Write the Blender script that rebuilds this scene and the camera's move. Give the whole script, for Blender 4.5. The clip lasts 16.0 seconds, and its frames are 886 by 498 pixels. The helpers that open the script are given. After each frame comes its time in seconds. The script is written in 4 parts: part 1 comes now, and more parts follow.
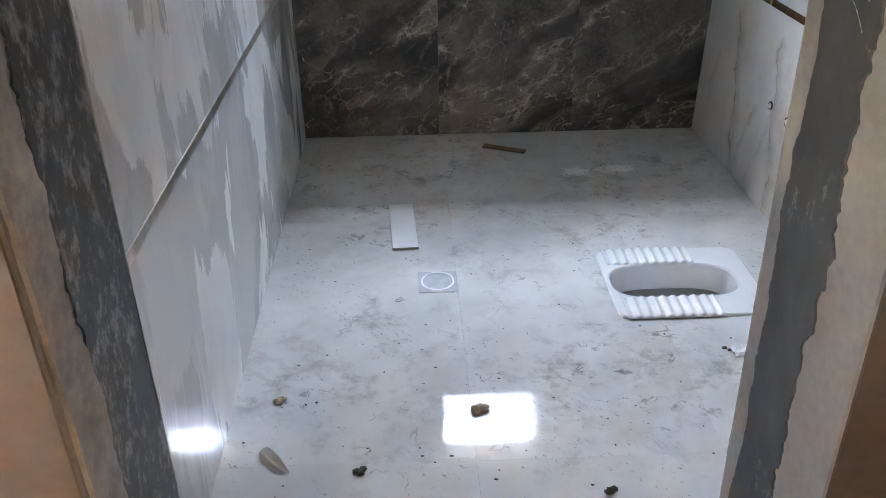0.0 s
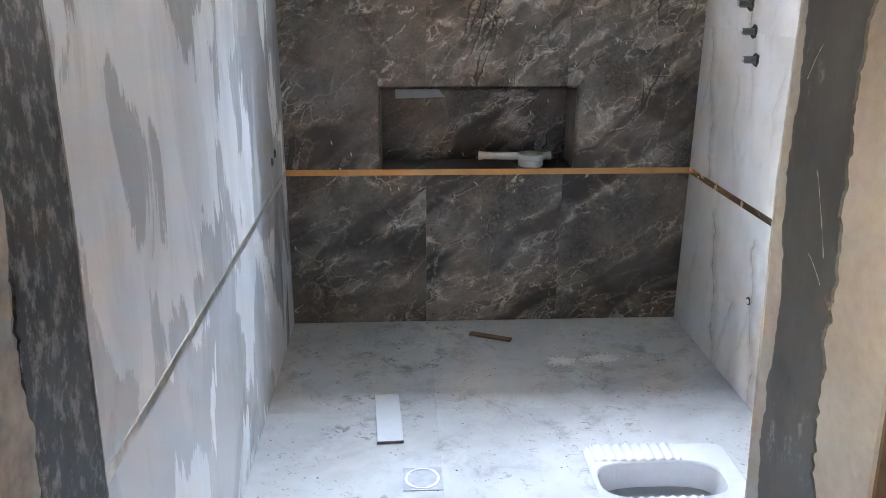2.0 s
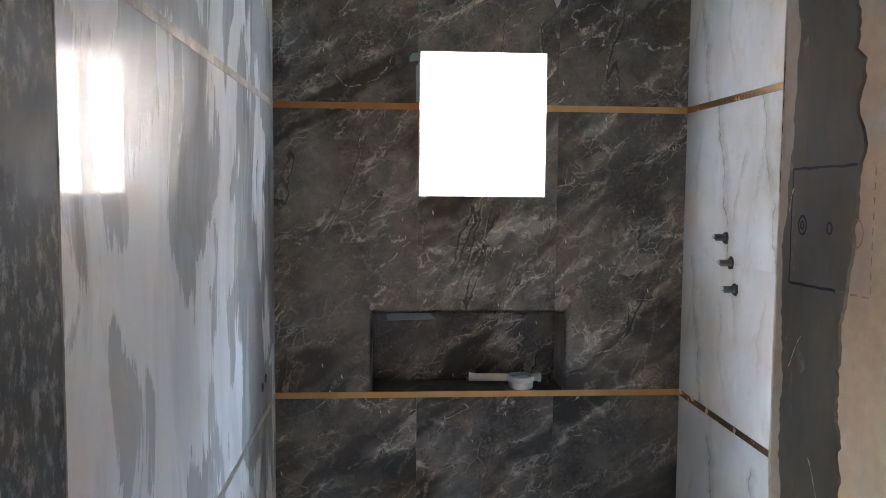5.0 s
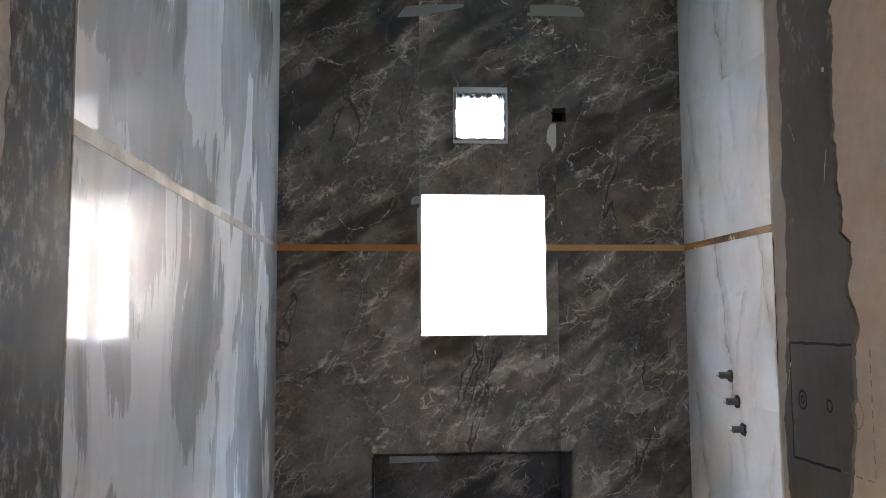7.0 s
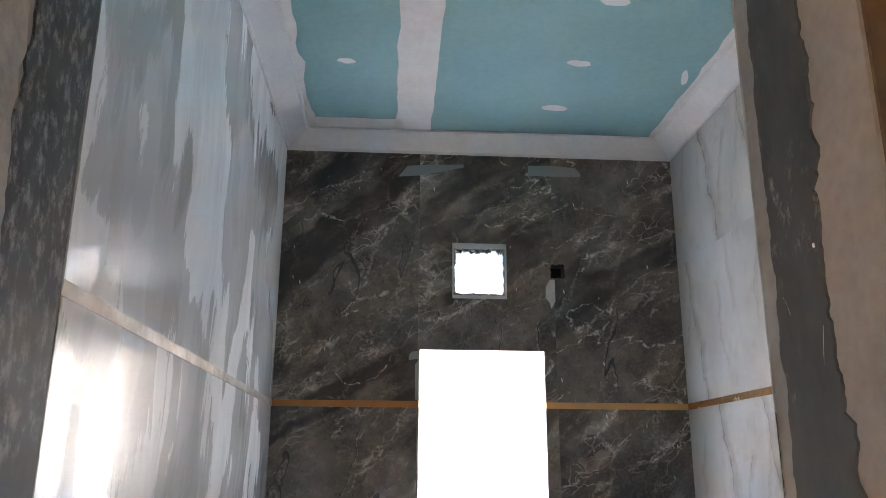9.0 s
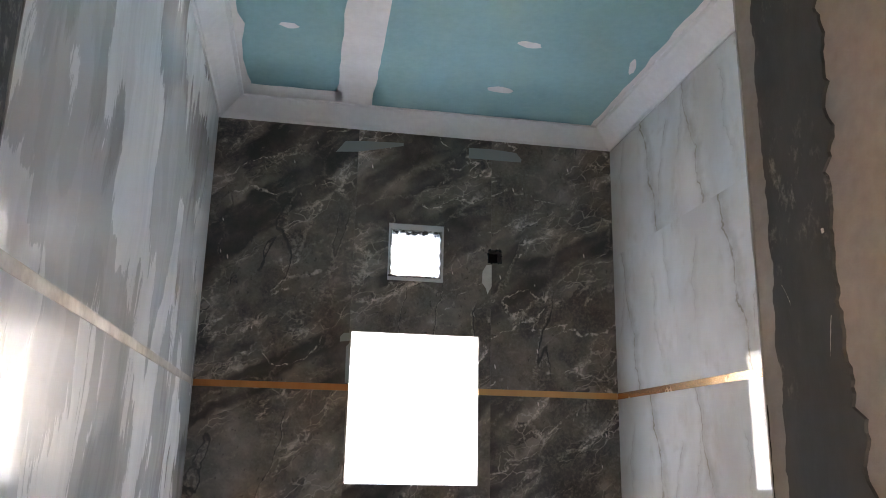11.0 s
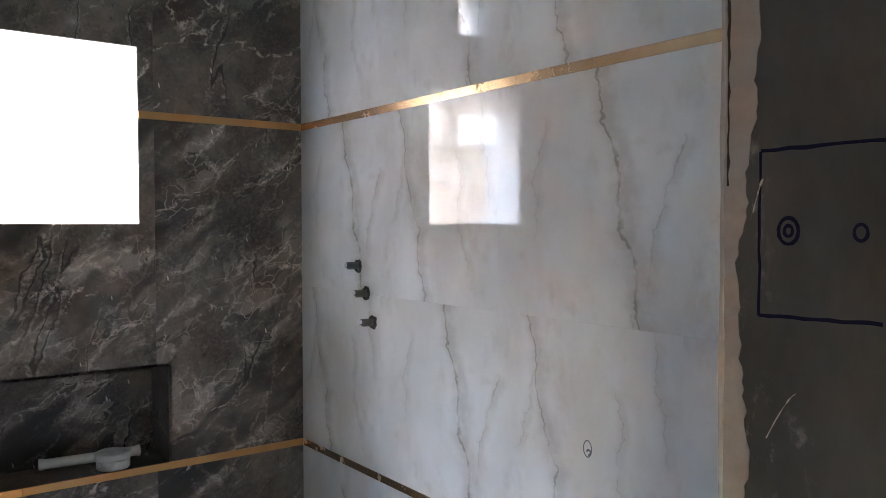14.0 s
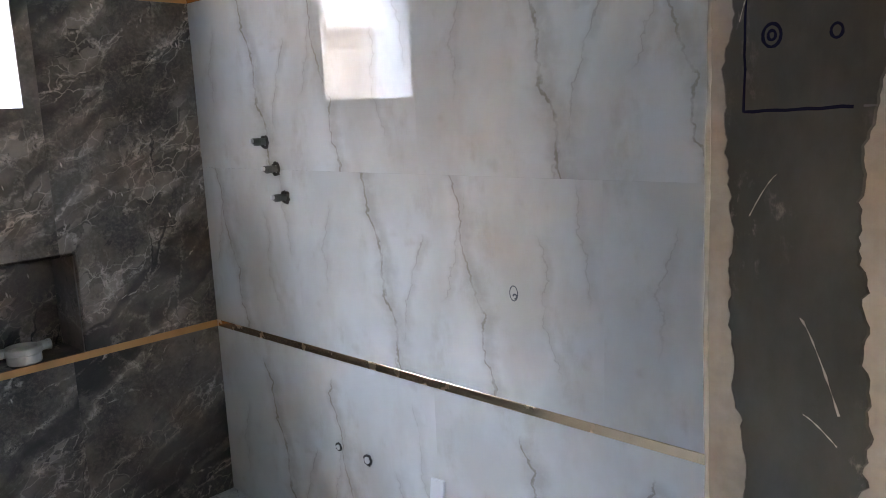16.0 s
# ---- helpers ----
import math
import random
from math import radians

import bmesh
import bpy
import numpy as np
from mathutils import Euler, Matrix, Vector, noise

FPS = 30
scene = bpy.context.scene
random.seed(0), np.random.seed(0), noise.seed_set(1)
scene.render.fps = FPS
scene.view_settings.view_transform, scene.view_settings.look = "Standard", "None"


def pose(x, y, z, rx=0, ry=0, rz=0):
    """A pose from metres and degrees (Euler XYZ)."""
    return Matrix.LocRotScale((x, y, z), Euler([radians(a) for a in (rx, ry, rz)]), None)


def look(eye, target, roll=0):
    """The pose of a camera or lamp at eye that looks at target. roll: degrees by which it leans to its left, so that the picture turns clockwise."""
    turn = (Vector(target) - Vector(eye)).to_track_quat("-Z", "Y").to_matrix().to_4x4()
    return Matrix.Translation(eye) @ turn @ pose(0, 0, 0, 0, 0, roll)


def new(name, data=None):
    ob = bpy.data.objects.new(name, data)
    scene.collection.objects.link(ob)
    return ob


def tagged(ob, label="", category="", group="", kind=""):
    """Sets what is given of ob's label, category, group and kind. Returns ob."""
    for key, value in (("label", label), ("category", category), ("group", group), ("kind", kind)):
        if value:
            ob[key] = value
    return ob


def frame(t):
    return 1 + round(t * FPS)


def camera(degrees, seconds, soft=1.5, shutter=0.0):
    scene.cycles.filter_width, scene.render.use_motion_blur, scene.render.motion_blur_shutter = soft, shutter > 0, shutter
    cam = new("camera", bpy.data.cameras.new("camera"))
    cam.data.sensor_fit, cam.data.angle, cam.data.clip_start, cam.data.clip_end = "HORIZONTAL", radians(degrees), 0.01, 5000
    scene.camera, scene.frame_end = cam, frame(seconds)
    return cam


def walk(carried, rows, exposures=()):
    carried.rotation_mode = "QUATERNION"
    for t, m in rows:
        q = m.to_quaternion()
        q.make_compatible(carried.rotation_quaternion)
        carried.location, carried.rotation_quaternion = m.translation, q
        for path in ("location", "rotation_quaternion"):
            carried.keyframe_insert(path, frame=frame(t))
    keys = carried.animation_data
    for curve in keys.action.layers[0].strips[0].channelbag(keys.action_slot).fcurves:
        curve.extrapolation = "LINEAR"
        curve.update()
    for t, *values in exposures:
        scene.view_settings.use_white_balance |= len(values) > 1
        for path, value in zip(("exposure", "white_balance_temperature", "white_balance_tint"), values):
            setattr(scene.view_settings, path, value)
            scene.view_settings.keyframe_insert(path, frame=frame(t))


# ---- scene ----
cam = camera(58.7, 16.0, 0.9)
PATH = [
    (0, (0.485, -3.342, 1.392), (0.551, -1.627, 0.366), -0.7),
    (0.5, (0.487, -3.34, 1.416), (0.564, -1.564, 0.5), -0.5),
    (1, (0.487, -3.338, 1.433), (0.579, -1.523, 0.598), -0.0),
    (1.5, (0.481, -3.34, 1.455), (0.586, -1.488, 0.709), 0.3),
    (2, (0.489, -3.338, 1.478), (0.596, -1.446, 0.839), 0.3),
    (2.5, (0.485, -3.346, 1.495), (0.592, -1.426, 0.947), 0.3),
    (3, (0.489, -3.344, 1.512), (0.598, -1.404, 1.039), 0.4),
    (3.5, (0.482, -3.322, 1.53), (0.601, -1.363, 1.145), 0.4),
    (4, (0.481, -3.333, 1.547), (0.609, -1.36, 1.244), 0.5),
    (4.5, (0.476, -3.341, 1.564), (0.615, -1.358, 1.34), 0.6),
    (6.8, (0.476, -3.361, 1.647), (0.614, -1.37, 1.778), -0.1),
    (7, (0.477, -3.362, 1.649), (0.611, -1.373, 1.814), -0.3),
    (7.5, (0.478, -3.362, 1.66), (0.606, -1.379, 1.884), -0.3),
    (8, (0.492, -3.351, 1.668), (0.613, -1.387, 2.021), -0.1),
    (8.5, (0.502, -3.349, 1.677), (0.619, -1.406, 2.136), 0.1),
    (8.7, (0.499, -3.35, 1.677), (0.619, -1.42, 2.187), 0.2),
    (10.8, (0.435, -3.286, 1.684), (0.664, -1.386, 2.265), 1.4),
    (11, (0.428, -3.252, 1.683), (0.756, -1.344, 2.185), 1.2),
    (11.5, (0.359, -3.134, 1.66), (0.974, -1.292, 2.138), 0.1),
    (12, (0.296, -3.047, 1.632), (1.178, -1.285, 1.974), -0.5),
    (12.5, (0.281, -2.993, 1.612), (1.254, -1.258, 1.818), 0.6),
    (13, (0.33, -2.912, 1.588), (1.404, -1.227, 1.673), 0.3),
    (13.5, (0.366, -2.837, 1.565), (1.503, -1.192, 1.548), -0.0),
    (14, (0.359, -2.797, 1.552), (1.557, -1.197, 1.492), -0.1),
    (14.5, (0.314, -2.762, 1.545), (1.61, -1.244, 1.411), -0.5),
    (15, (0.253, -2.757, 1.537), (1.598, -1.287, 1.365), -1.2),
    (15.5, (0.222, -2.756, 1.517), (1.639, -1.364, 1.288), -1.8),
    (16, (0.195, -2.751, 1.492), (1.619, -1.391, 1.145), -2.6),
]
EXPOSURES = [(0, 6.8, 8950, 21), (1, 7.08, 8800, 21), (2, 7.4, 8550, 21), (3.5, 7.1, 8500, 20), (7, 6.95, 8400, 20), (8.5, 6.92, 8450, 20), (11, 6.85, 8800, 21), (13, 6.78, 8550, 21), (14.5, 6.64, 8550, 21), (16, 6.78, 8450, 21)]
walk(cam, [(t, look(eye, target, roll)) for t, eye, target, roll in PATH], EXPOSURES)

# ---- light ----
world = bpy.data.worlds.new("sky")
scene.world = world
world.use_nodes = True
wn = world.node_tree
sky = wn.nodes.new("ShaderNodeTexSky")
sky.sky_type = "NISHITA"
sky.sun_disc = False
SUN_EL, SUN_AZ = 56.0, 266.0
sky.sun_elevation, sky.sun_rotation = radians(SUN_EL), radians(SUN_AZ)
wn.links.new(sky.outputs[0], wn.nodes["Background"].inputs[0])
wn.nodes["Background"].inputs[1].default_value = 0.15
sun = new("sun", bpy.data.lights.new("sun", "SUN"))
sun.data.energy, sun.data.angle, sun.data.color = 2.0, radians(0.5), (1.0, 0.93, 0.84)
az = radians(SUN_AZ)
sun_dir = Vector((math.sin(az) * math.cos(radians(SUN_EL)), math.cos(az) * math.cos(radians(SUN_EL)), math.sin(radians(SUN_EL))))
sun.matrix_world = look(sun_dir * 20, (0, 0, 0))
# soft lamp added outside, above the window, standing in for its high sky
lamp = new("window_skylight", bpy.data.lights.new("window_skylight", "AREA"))
lamp.data.shape, lamp.data.size, lamp.data.size_y = "RECTANGLE", 0.80, 0.28
lamp.data.energy, lamp.data.color = 1.8, (0.42, 0.66, 1.0)
lamp.matrix_world = look((0.882, 0.50, 2.41), (0.882, -0.40, 1.31))

# ---- plan, in metres ----
XR = 1.764          # face of the tiles on the right-hand wall
YF = -2.395         # room side of the wall with the doorway
YO = -2.662         # hall side of it
JL, JR = 0.093, 0.963   # door reveals
LEAN = 1.25         # below this height the reveals flare outwards
ZC = 3.135          # ceiling board
T = 0.010           # tile thickness
WD = 0.25           # outer wall behind the tiles
S1, S2 = (0.690, 0.716), (1.921, 1.947)   # the two metal trims, bottom and top
NICHE = (0.411, 1.243, 0.716, 1.058)
WINDOW = (0.612, 1.147, 1.560, 2.163)
VENT = (0.750, 0.991, 2.389, 2.642)
BOXHOLE = (1.187, 1.248, 2.489, 2.549)
JOINTS = (0.0, 0.603, 1.201, XR)
PAN = (1.083, 1.562, -1.460, -1.070)
DRAIN = (0.486, 0.610, -1.282, -1.161)



def right_reveal(z):
    return JR + 0.045 * max(0.0, LEAN - z)


def left_reveal(z):
    return JL - 0.025 * max(0.0, LEAN - z)


# ---- helpers for nodes ----
class Mat:
    def __init__(self, name, color=(0.5, 0.5, 0.5), rough=0.5, metal=0.0):
        self.m = bpy.data.materials.new(name)
        self.m.use_nodes = True
        self.t = self.m.node_tree
        self.b = self.t.nodes["Principled BSDF"]
        self.set("Base Color", (*color, 1))
        self.set("Roughness", rough)
        self.set("Metallic", metal)

    def set(self, key, value):
        if isinstance(value, bpy.types.NodeSocket):
            self.t.links.new(value, self.b.inputs[key])
        else:
            self.b.inputs[key].default_value = value

    def node(self, kind, props=None, **ins):
        n = self.t.nodes.new(kind)
        for k, v in (props or {}).items():
            setattr(n, k, v)
        return n

    def wire(self, value, socket):
        if isinstance(value, bpy.types.NodeSocket):
            self.t.links.new(value, socket)
        else:
            socket.default_value = value

    def math(self, op, a, b=0.0, c=0.0, clamp=False):
        n = self.node("ShaderNodeMath")
        n.operation, n.use_clamp = op, clamp
        for s, v in zip(n.inputs, (a, b, c)):
            self.wire(v, s)
        return n.outputs[0]

    def vec(self, op, a, b=(0, 0, 0)):
        n = self.node("ShaderNodeVectorMath")
        n.operation = op
        self.wire(a, n.inputs[0])
        self.wire(b, n.inputs[1])
        return n.outputs[0]

    def noise(self, v, scale, detail=4.0, rough=0.55, distort=0.0, color=False):
        n = self.node("ShaderNodeTexNoise")
        self.wire(v, n.inputs["Vector"])
        n.inputs["Scale"].default_value, n.inputs["Detail"].default_value = scale, detail
        n.inputs["Roughness"].default_value, n.inputs["Distortion"].default_value = rough, distort
        return n.outputs["Color" if color else "Fac"]

    def ramp(self, fac, stops):
        n = self.node("ShaderNodeValToRGB")
        e = n.color_ramp.elements
        while len(e) < len(stops):
            e.new(0.5)
        for el, (p, c) in zip(e, stops):
            el.position = p
            el.color = (*c, 1) if isinstance(c, tuple) else (c, c, c, 1)
        self.wire(fac, n.inputs[0])
        return n.outputs[0]

    def step(self, fac, lo, hi):
        n = self.node("ShaderNodeMapRange")
        n.interpolation_type = "SMOOTHSTEP"
        self.wire(fac, n.inputs[0])
        n.inputs[1].default_value, n.inputs[2].default_value = lo, hi
        n.inputs[3].default_value, n.inputs[4].default_value = 0.0, 1.0
        return n.outputs[0]

    def mix(self, fac, a, b, mode="MIX"):
        n = self.node("ShaderNodeMix")
        n.data_type, n.blend_type = "RGBA", mode
        self.wire(fac, n.inputs[0])
        self.wire(a if isinstance(a, bpy.types.NodeSocket) else (*a, 1), n.inputs[6])
        self.wire(b if isinstance(b, bpy.types.NodeSocket) else (*b, 1), n.inputs[7])
        return n.outputs[2]

    def mapping(self, v, loc=(0, 0, 0), rot=(0, 0, 0), scale=(1, 1, 1)):
        """Turn, then stretch, then shift."""
        if any(rot):
            n = self.node("ShaderNodeMapping")
            self.wire(v, n.inputs[0])
            n.inputs[2].default_value = [radians(a) for a in rot]
            v = n.outputs[0]
        return self.vec("ADD", self.vec("MULTIPLY", v, scale), loc)

    def object_co(self):
        return self.node("ShaderNodeTexCoord").outputs["Object"]

    def world_co(self):
        return self.node("ShaderNodeNewGeometry").outputs["Position"]

    def random(self):
        return self.node("ShaderNodeObjectInfo").outputs["Random"]

    def bump(self, height, strength=0.3, distance=0.002):
        n = self.node("ShaderNodeBump")
        n.inputs["Strength"].default_value, n.inputs["Distance"].default_value = strength, distance
        self.wire(height, n.inputs["Height"])
        self.set("Normal", n.outputs[0])

    def split(self, v):
        n = self.node("ShaderNodeSeparateXYZ")
        self.wire(v, n.inputs[0])
        return n.outputs

    def join(self, x, y, z):
        n = self.node("ShaderNodeCombineXYZ")
        for s, v in zip(n.inputs, (x, y, z)):
            self.wire(v, s)
        return n.outputs[0]


def simple(name, a, b, rough=0.6, scale=6.0, metal=0.0, bump=0.0, fine=40.0):
    """Two tones mixed at two scales, with a fine relief."""
    k = Mat(name, a, rough, metal)
    p = k.world_co()
    f = k.math("ADD", k.math("MULTIPLY", k.noise(p, scale, 5), 0.65), k.math("MULTIPLY", k.noise(p, fine, 3), 0.35))
    k.set("Base Color", k.ramp(f, [(0.36, a), (0.64, b)]))
    k.set("Roughness", k.math("ADD", rough - 0.08, k.math("MULTIPLY", k.noise(p, scale * 2, 3), 0.16)))
    if bump:
        k.bump(k.noise(p, fine, 6, 0.65), bump, 0.004)
    return k.m


# ---- materials ----
def dark_marble(name, film):
    """Dark brown marble; film: how much cement dust lies on it."""
    k = Mat(name, rough=0.3)
    r = k.random()
    shift = k.join(k.math("MULTIPLY", r, 9.0), k.math("MULTIPLY", r, 5.0), k.math("MULTIPLY", r, 13.0))
    p = k.vec("ADD", k.object_co(), shift)

    def jitter(scale, amount, detail=3):
        return k.vec("MULTIPLY", k.vec("SUBTRACT", k.noise(p, scale, detail, 0.6, color=True), (0.5, 0.5, 0.5)), (amount, amount, amount))

    q = k.vec("ADD", k.vec("ADD", p, jitter(3.0, 0.14)), jitter(18.0, 0.035, 4))
    rough_q = k.vec("ADD", q, jitter(60.0, 0.014, 3))

    def crackle(scale, thin, wide, loc, rot, stretch):
        v = k.node("ShaderNodeTexVoronoi")
        v.feature = "DISTANCE_TO_EDGE"
        k.wire(k.mapping(rough_q, loc=loc, rot=(0, rot, 0), scale=stretch), v.inputs["Vector"])
        v.inputs["Scale"].default_value = scale
        return k.math("SUBTRACT", 1.0, k.step(v.outputs["Distance"], thin, wide))

    # ground: brown-grey clouds with pitted grain
    clouds = k.noise(q, 3.4, 10, 0.66)
    base = k.ramp(clouds, [(0.34, (0.018, 0.015, 0.013)), (0.46, (0.050, 0.042, 0.036)), (0.58, (0.100, 0.085, 0.072)), (0.72, (0.185, 0.160, 0.137))])
    grain = k.noise(p, 75, 6, 0.72)
    base = k.mix(k.math("MULTIPLY", k.step(grain, 0.44, 0.66), 0.40), base, (0.135, 0.116, 0.100))
    pits = k.step(k.noise(k.mapping(p, scale=(1.0, 1.0, 0.7)), 48, 3, 0.6), 0.63, 0.69)
    base = k.mix(k.math("MULTIPLY", pits, 0.65), base, (0.016, 0.013, 0.011))
    # slanting bands: dark above, a crust of pale splinters below
    slant = k.noise(k.mapping(q, rot=(0, 33, 0), scale=(0.55, 0.6, 2.3)), 1.7, 3, 0.5)
    dark = k.math("MULTIPLY", k.step(slant, 0.54, 0.60), k.math("SUBTRACT", 1.0, k.step(slant, 0.62, 0.72)))
    base = k.mix(k.math("MULTIPLY", dark, 0.92), base, (0.016, 0.0125, 0.0105))
    crust = k.math("MULTIPLY", k.step(slant, 0.44, 0.51), k.math("SUBTRACT", 1.0, k.step(slant, 0.515, 0.56)))
    patchy = k.step(k.noise(p, 4.0, 5, 0.6), 0.36, 0.60)
    brush = k.noise(k.mapping(rough_q, loc=(2, 0, 5), rot=(0, 33, 0), scale=(0.6, 1, 1.5)), 11, 9, 0.74)
    splinter = k.math("MULTIPLY", k.step(brush, 0.56, 0.66), k.math("MULTIPLY_ADD", crust, 0.85, 0.13))
    base = k.mix(splinter, base, (0.36, 0.315, 0.27))
    gouge = k.math("MULTIPLY", k.math("SUBTRACT", 1.0, k.step(brush, 0.36, 0.45)), k.math("MULTIPLY_ADD", crust, 0.6, 0.25))
    base = k.mix(gouge, base, (0.022, 0.0175, 0.0145))
    # broken clasts inside the crust
    clast = k.node("ShaderNodeTexVoronoi")
    k.wire(k.mapping(rough_q, loc=(7, 3, 1), rot=(0, 33, 0), scale=(0.55, 1, 1.35)), clast.inputs["Vector"])
    clast.inputs["Scale"].default_value = 15.0
    shade = k.ramp(k.split(clast.outputs["Color"])[0], [(0.15, (0.020, 0.017, 0.015)), (0.55, (0.090, 0.077, 0.066)), (0.90, (0.27, 0.237, 0.205))])
    base = k.mix(k.math("MULTIPLY", k.math("MULTIPLY", crust, patchy), 0.6), base, shade)
    net = crackle(5.0, 0.003, 0.050, (1, 2, 3), 33, (0.6, 1, 1.5))
    net = k.math("MULTIPLY", net, k.step(grain, 0.36, 0.58))
    base = k.mix(k.math("MULTIPLY", k.math("MULTIPLY", net, k.math("MULTIPLY_ADD", crust, 0.66, 0.20)), k.math("MULTIPLY", patchy, k.step(k.noise(p, 26, 4, 0.7), 0.36, 0.56))), base, (0.45, 0.405, 0.355))
    fine = crackle(17.0, 0.004, 0.045, (4, 0, 2), 30, (0.7, 1, 1.4))
    base = k.mix(k.math("MULTIPLY", k.math("MULTIPLY", fine, k.math("MULTIPLY", crust, patchy)), 0.75), base, (0.33, 0.295, 0.26))
    # a few long broken pale veins
    ridge = k.math("ABSOLUTE", k.math("SUBTRACT", k.noise(k.mapping(rough_q, loc=(3, 1, 2), rot=(0, 30, 0), scale=(0.7, 1, 1.8)), 1.9, 3, 0.5), 0.5))
    vein = k.math("MULTIPLY", k.math("SUBTRACT", 1.0, k.step(ridge, 0.001, 0.009)), k.step(k.noise(p, 5.5, 3, 0.6), 0.48, 0.58))
    base = k.mix(k.math("MULTIPLY", k.math("MULTIPLY", vein, k.step(k.noise(p, 42, 4, 0.7), 0.42, 0.58)), 0.75), base, (0.42, 0.38, 0.34))
    # steep cracks, dark with a pale lip
    steep = k.math("SUBTRACT", k.noise(k.mapping(q, loc=(1, 4, 7), rot=(0, -14, 0), scale=(2.1, 1, 0.30)), 2.0, 2, 0.5), 0.5)
    crack = k.math("SUBTRACT", 1.0, k.step(k.math("ABSOLUTE", steep), 0.001, 0.006))
    lip = k.math("SUBTRACT", 1.0, k.step(k.math("ABSOLUTE", k.math("SUBTRACT", steep, 0.010)), 0.002, 0.011))
    some = k.step(k.noise(p, 2.2, 2, 0.5), 0.50, 0.58)
    base = k.mix(k.math("MULTIPLY", k.math("MULTIPLY", lip, k.math("MULTIPLY", some, k.step(grain, 0.42, 0.60))), 0.5), base, (0.25, 0.222, 0.195))
    base = k.mix(k.math("MULTIPLY", k.math("MULTIPLY", crack, some), 0.85), base, (0.012, 0.010, 0.009))
    # short chalky scratches
    sv = k.node("ShaderNodeTexVoronoi")
    k.wire(k.mapping(p, rot=(0, 12, 0), scale=(1.0, 1.0, 0.30)), sv.inputs["Vector"])
    sv.inputs["Scale"].default_value = 30
    fleck = k.math("MULTIPLY", k.math("SUBTRACT", 1.0, k.step(sv.outputs["Distance"], 0.05, 0.12)), k.step(k.noise(p, 9, 2), 0.53, 0.60))
    base = k.mix(k.math("MULTIPLY", fleck, 0.8), base, (0.55, 0.52, 0.48))
    # cement dust, pale film
    dust = k.step(k.noise(k.world_co(), 2.1, 8, 0.68), 0.42, 0.70)
    base = k.mix(k.math("MULTIPLY", dust, film), base, (0.30, 0.27, 0.24))
    # each tile has a tone of its own; the niche panels' tone holds shade
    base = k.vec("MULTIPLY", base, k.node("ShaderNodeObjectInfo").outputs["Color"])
    k.set("Base Color", k.vec("MULTIPLY", base, (1.90, 1.82, 1.79)))
    k.set("Roughness", k.math("ADD", 0.26, k.math("MULTIPLY", k.math("ADD", dust, grain), 0.14)))
    k.bump(k.math("ADD", clouds, k.math("MULTIPLY", crack, -0.3)), 0.08, 0.002)
    return k.m


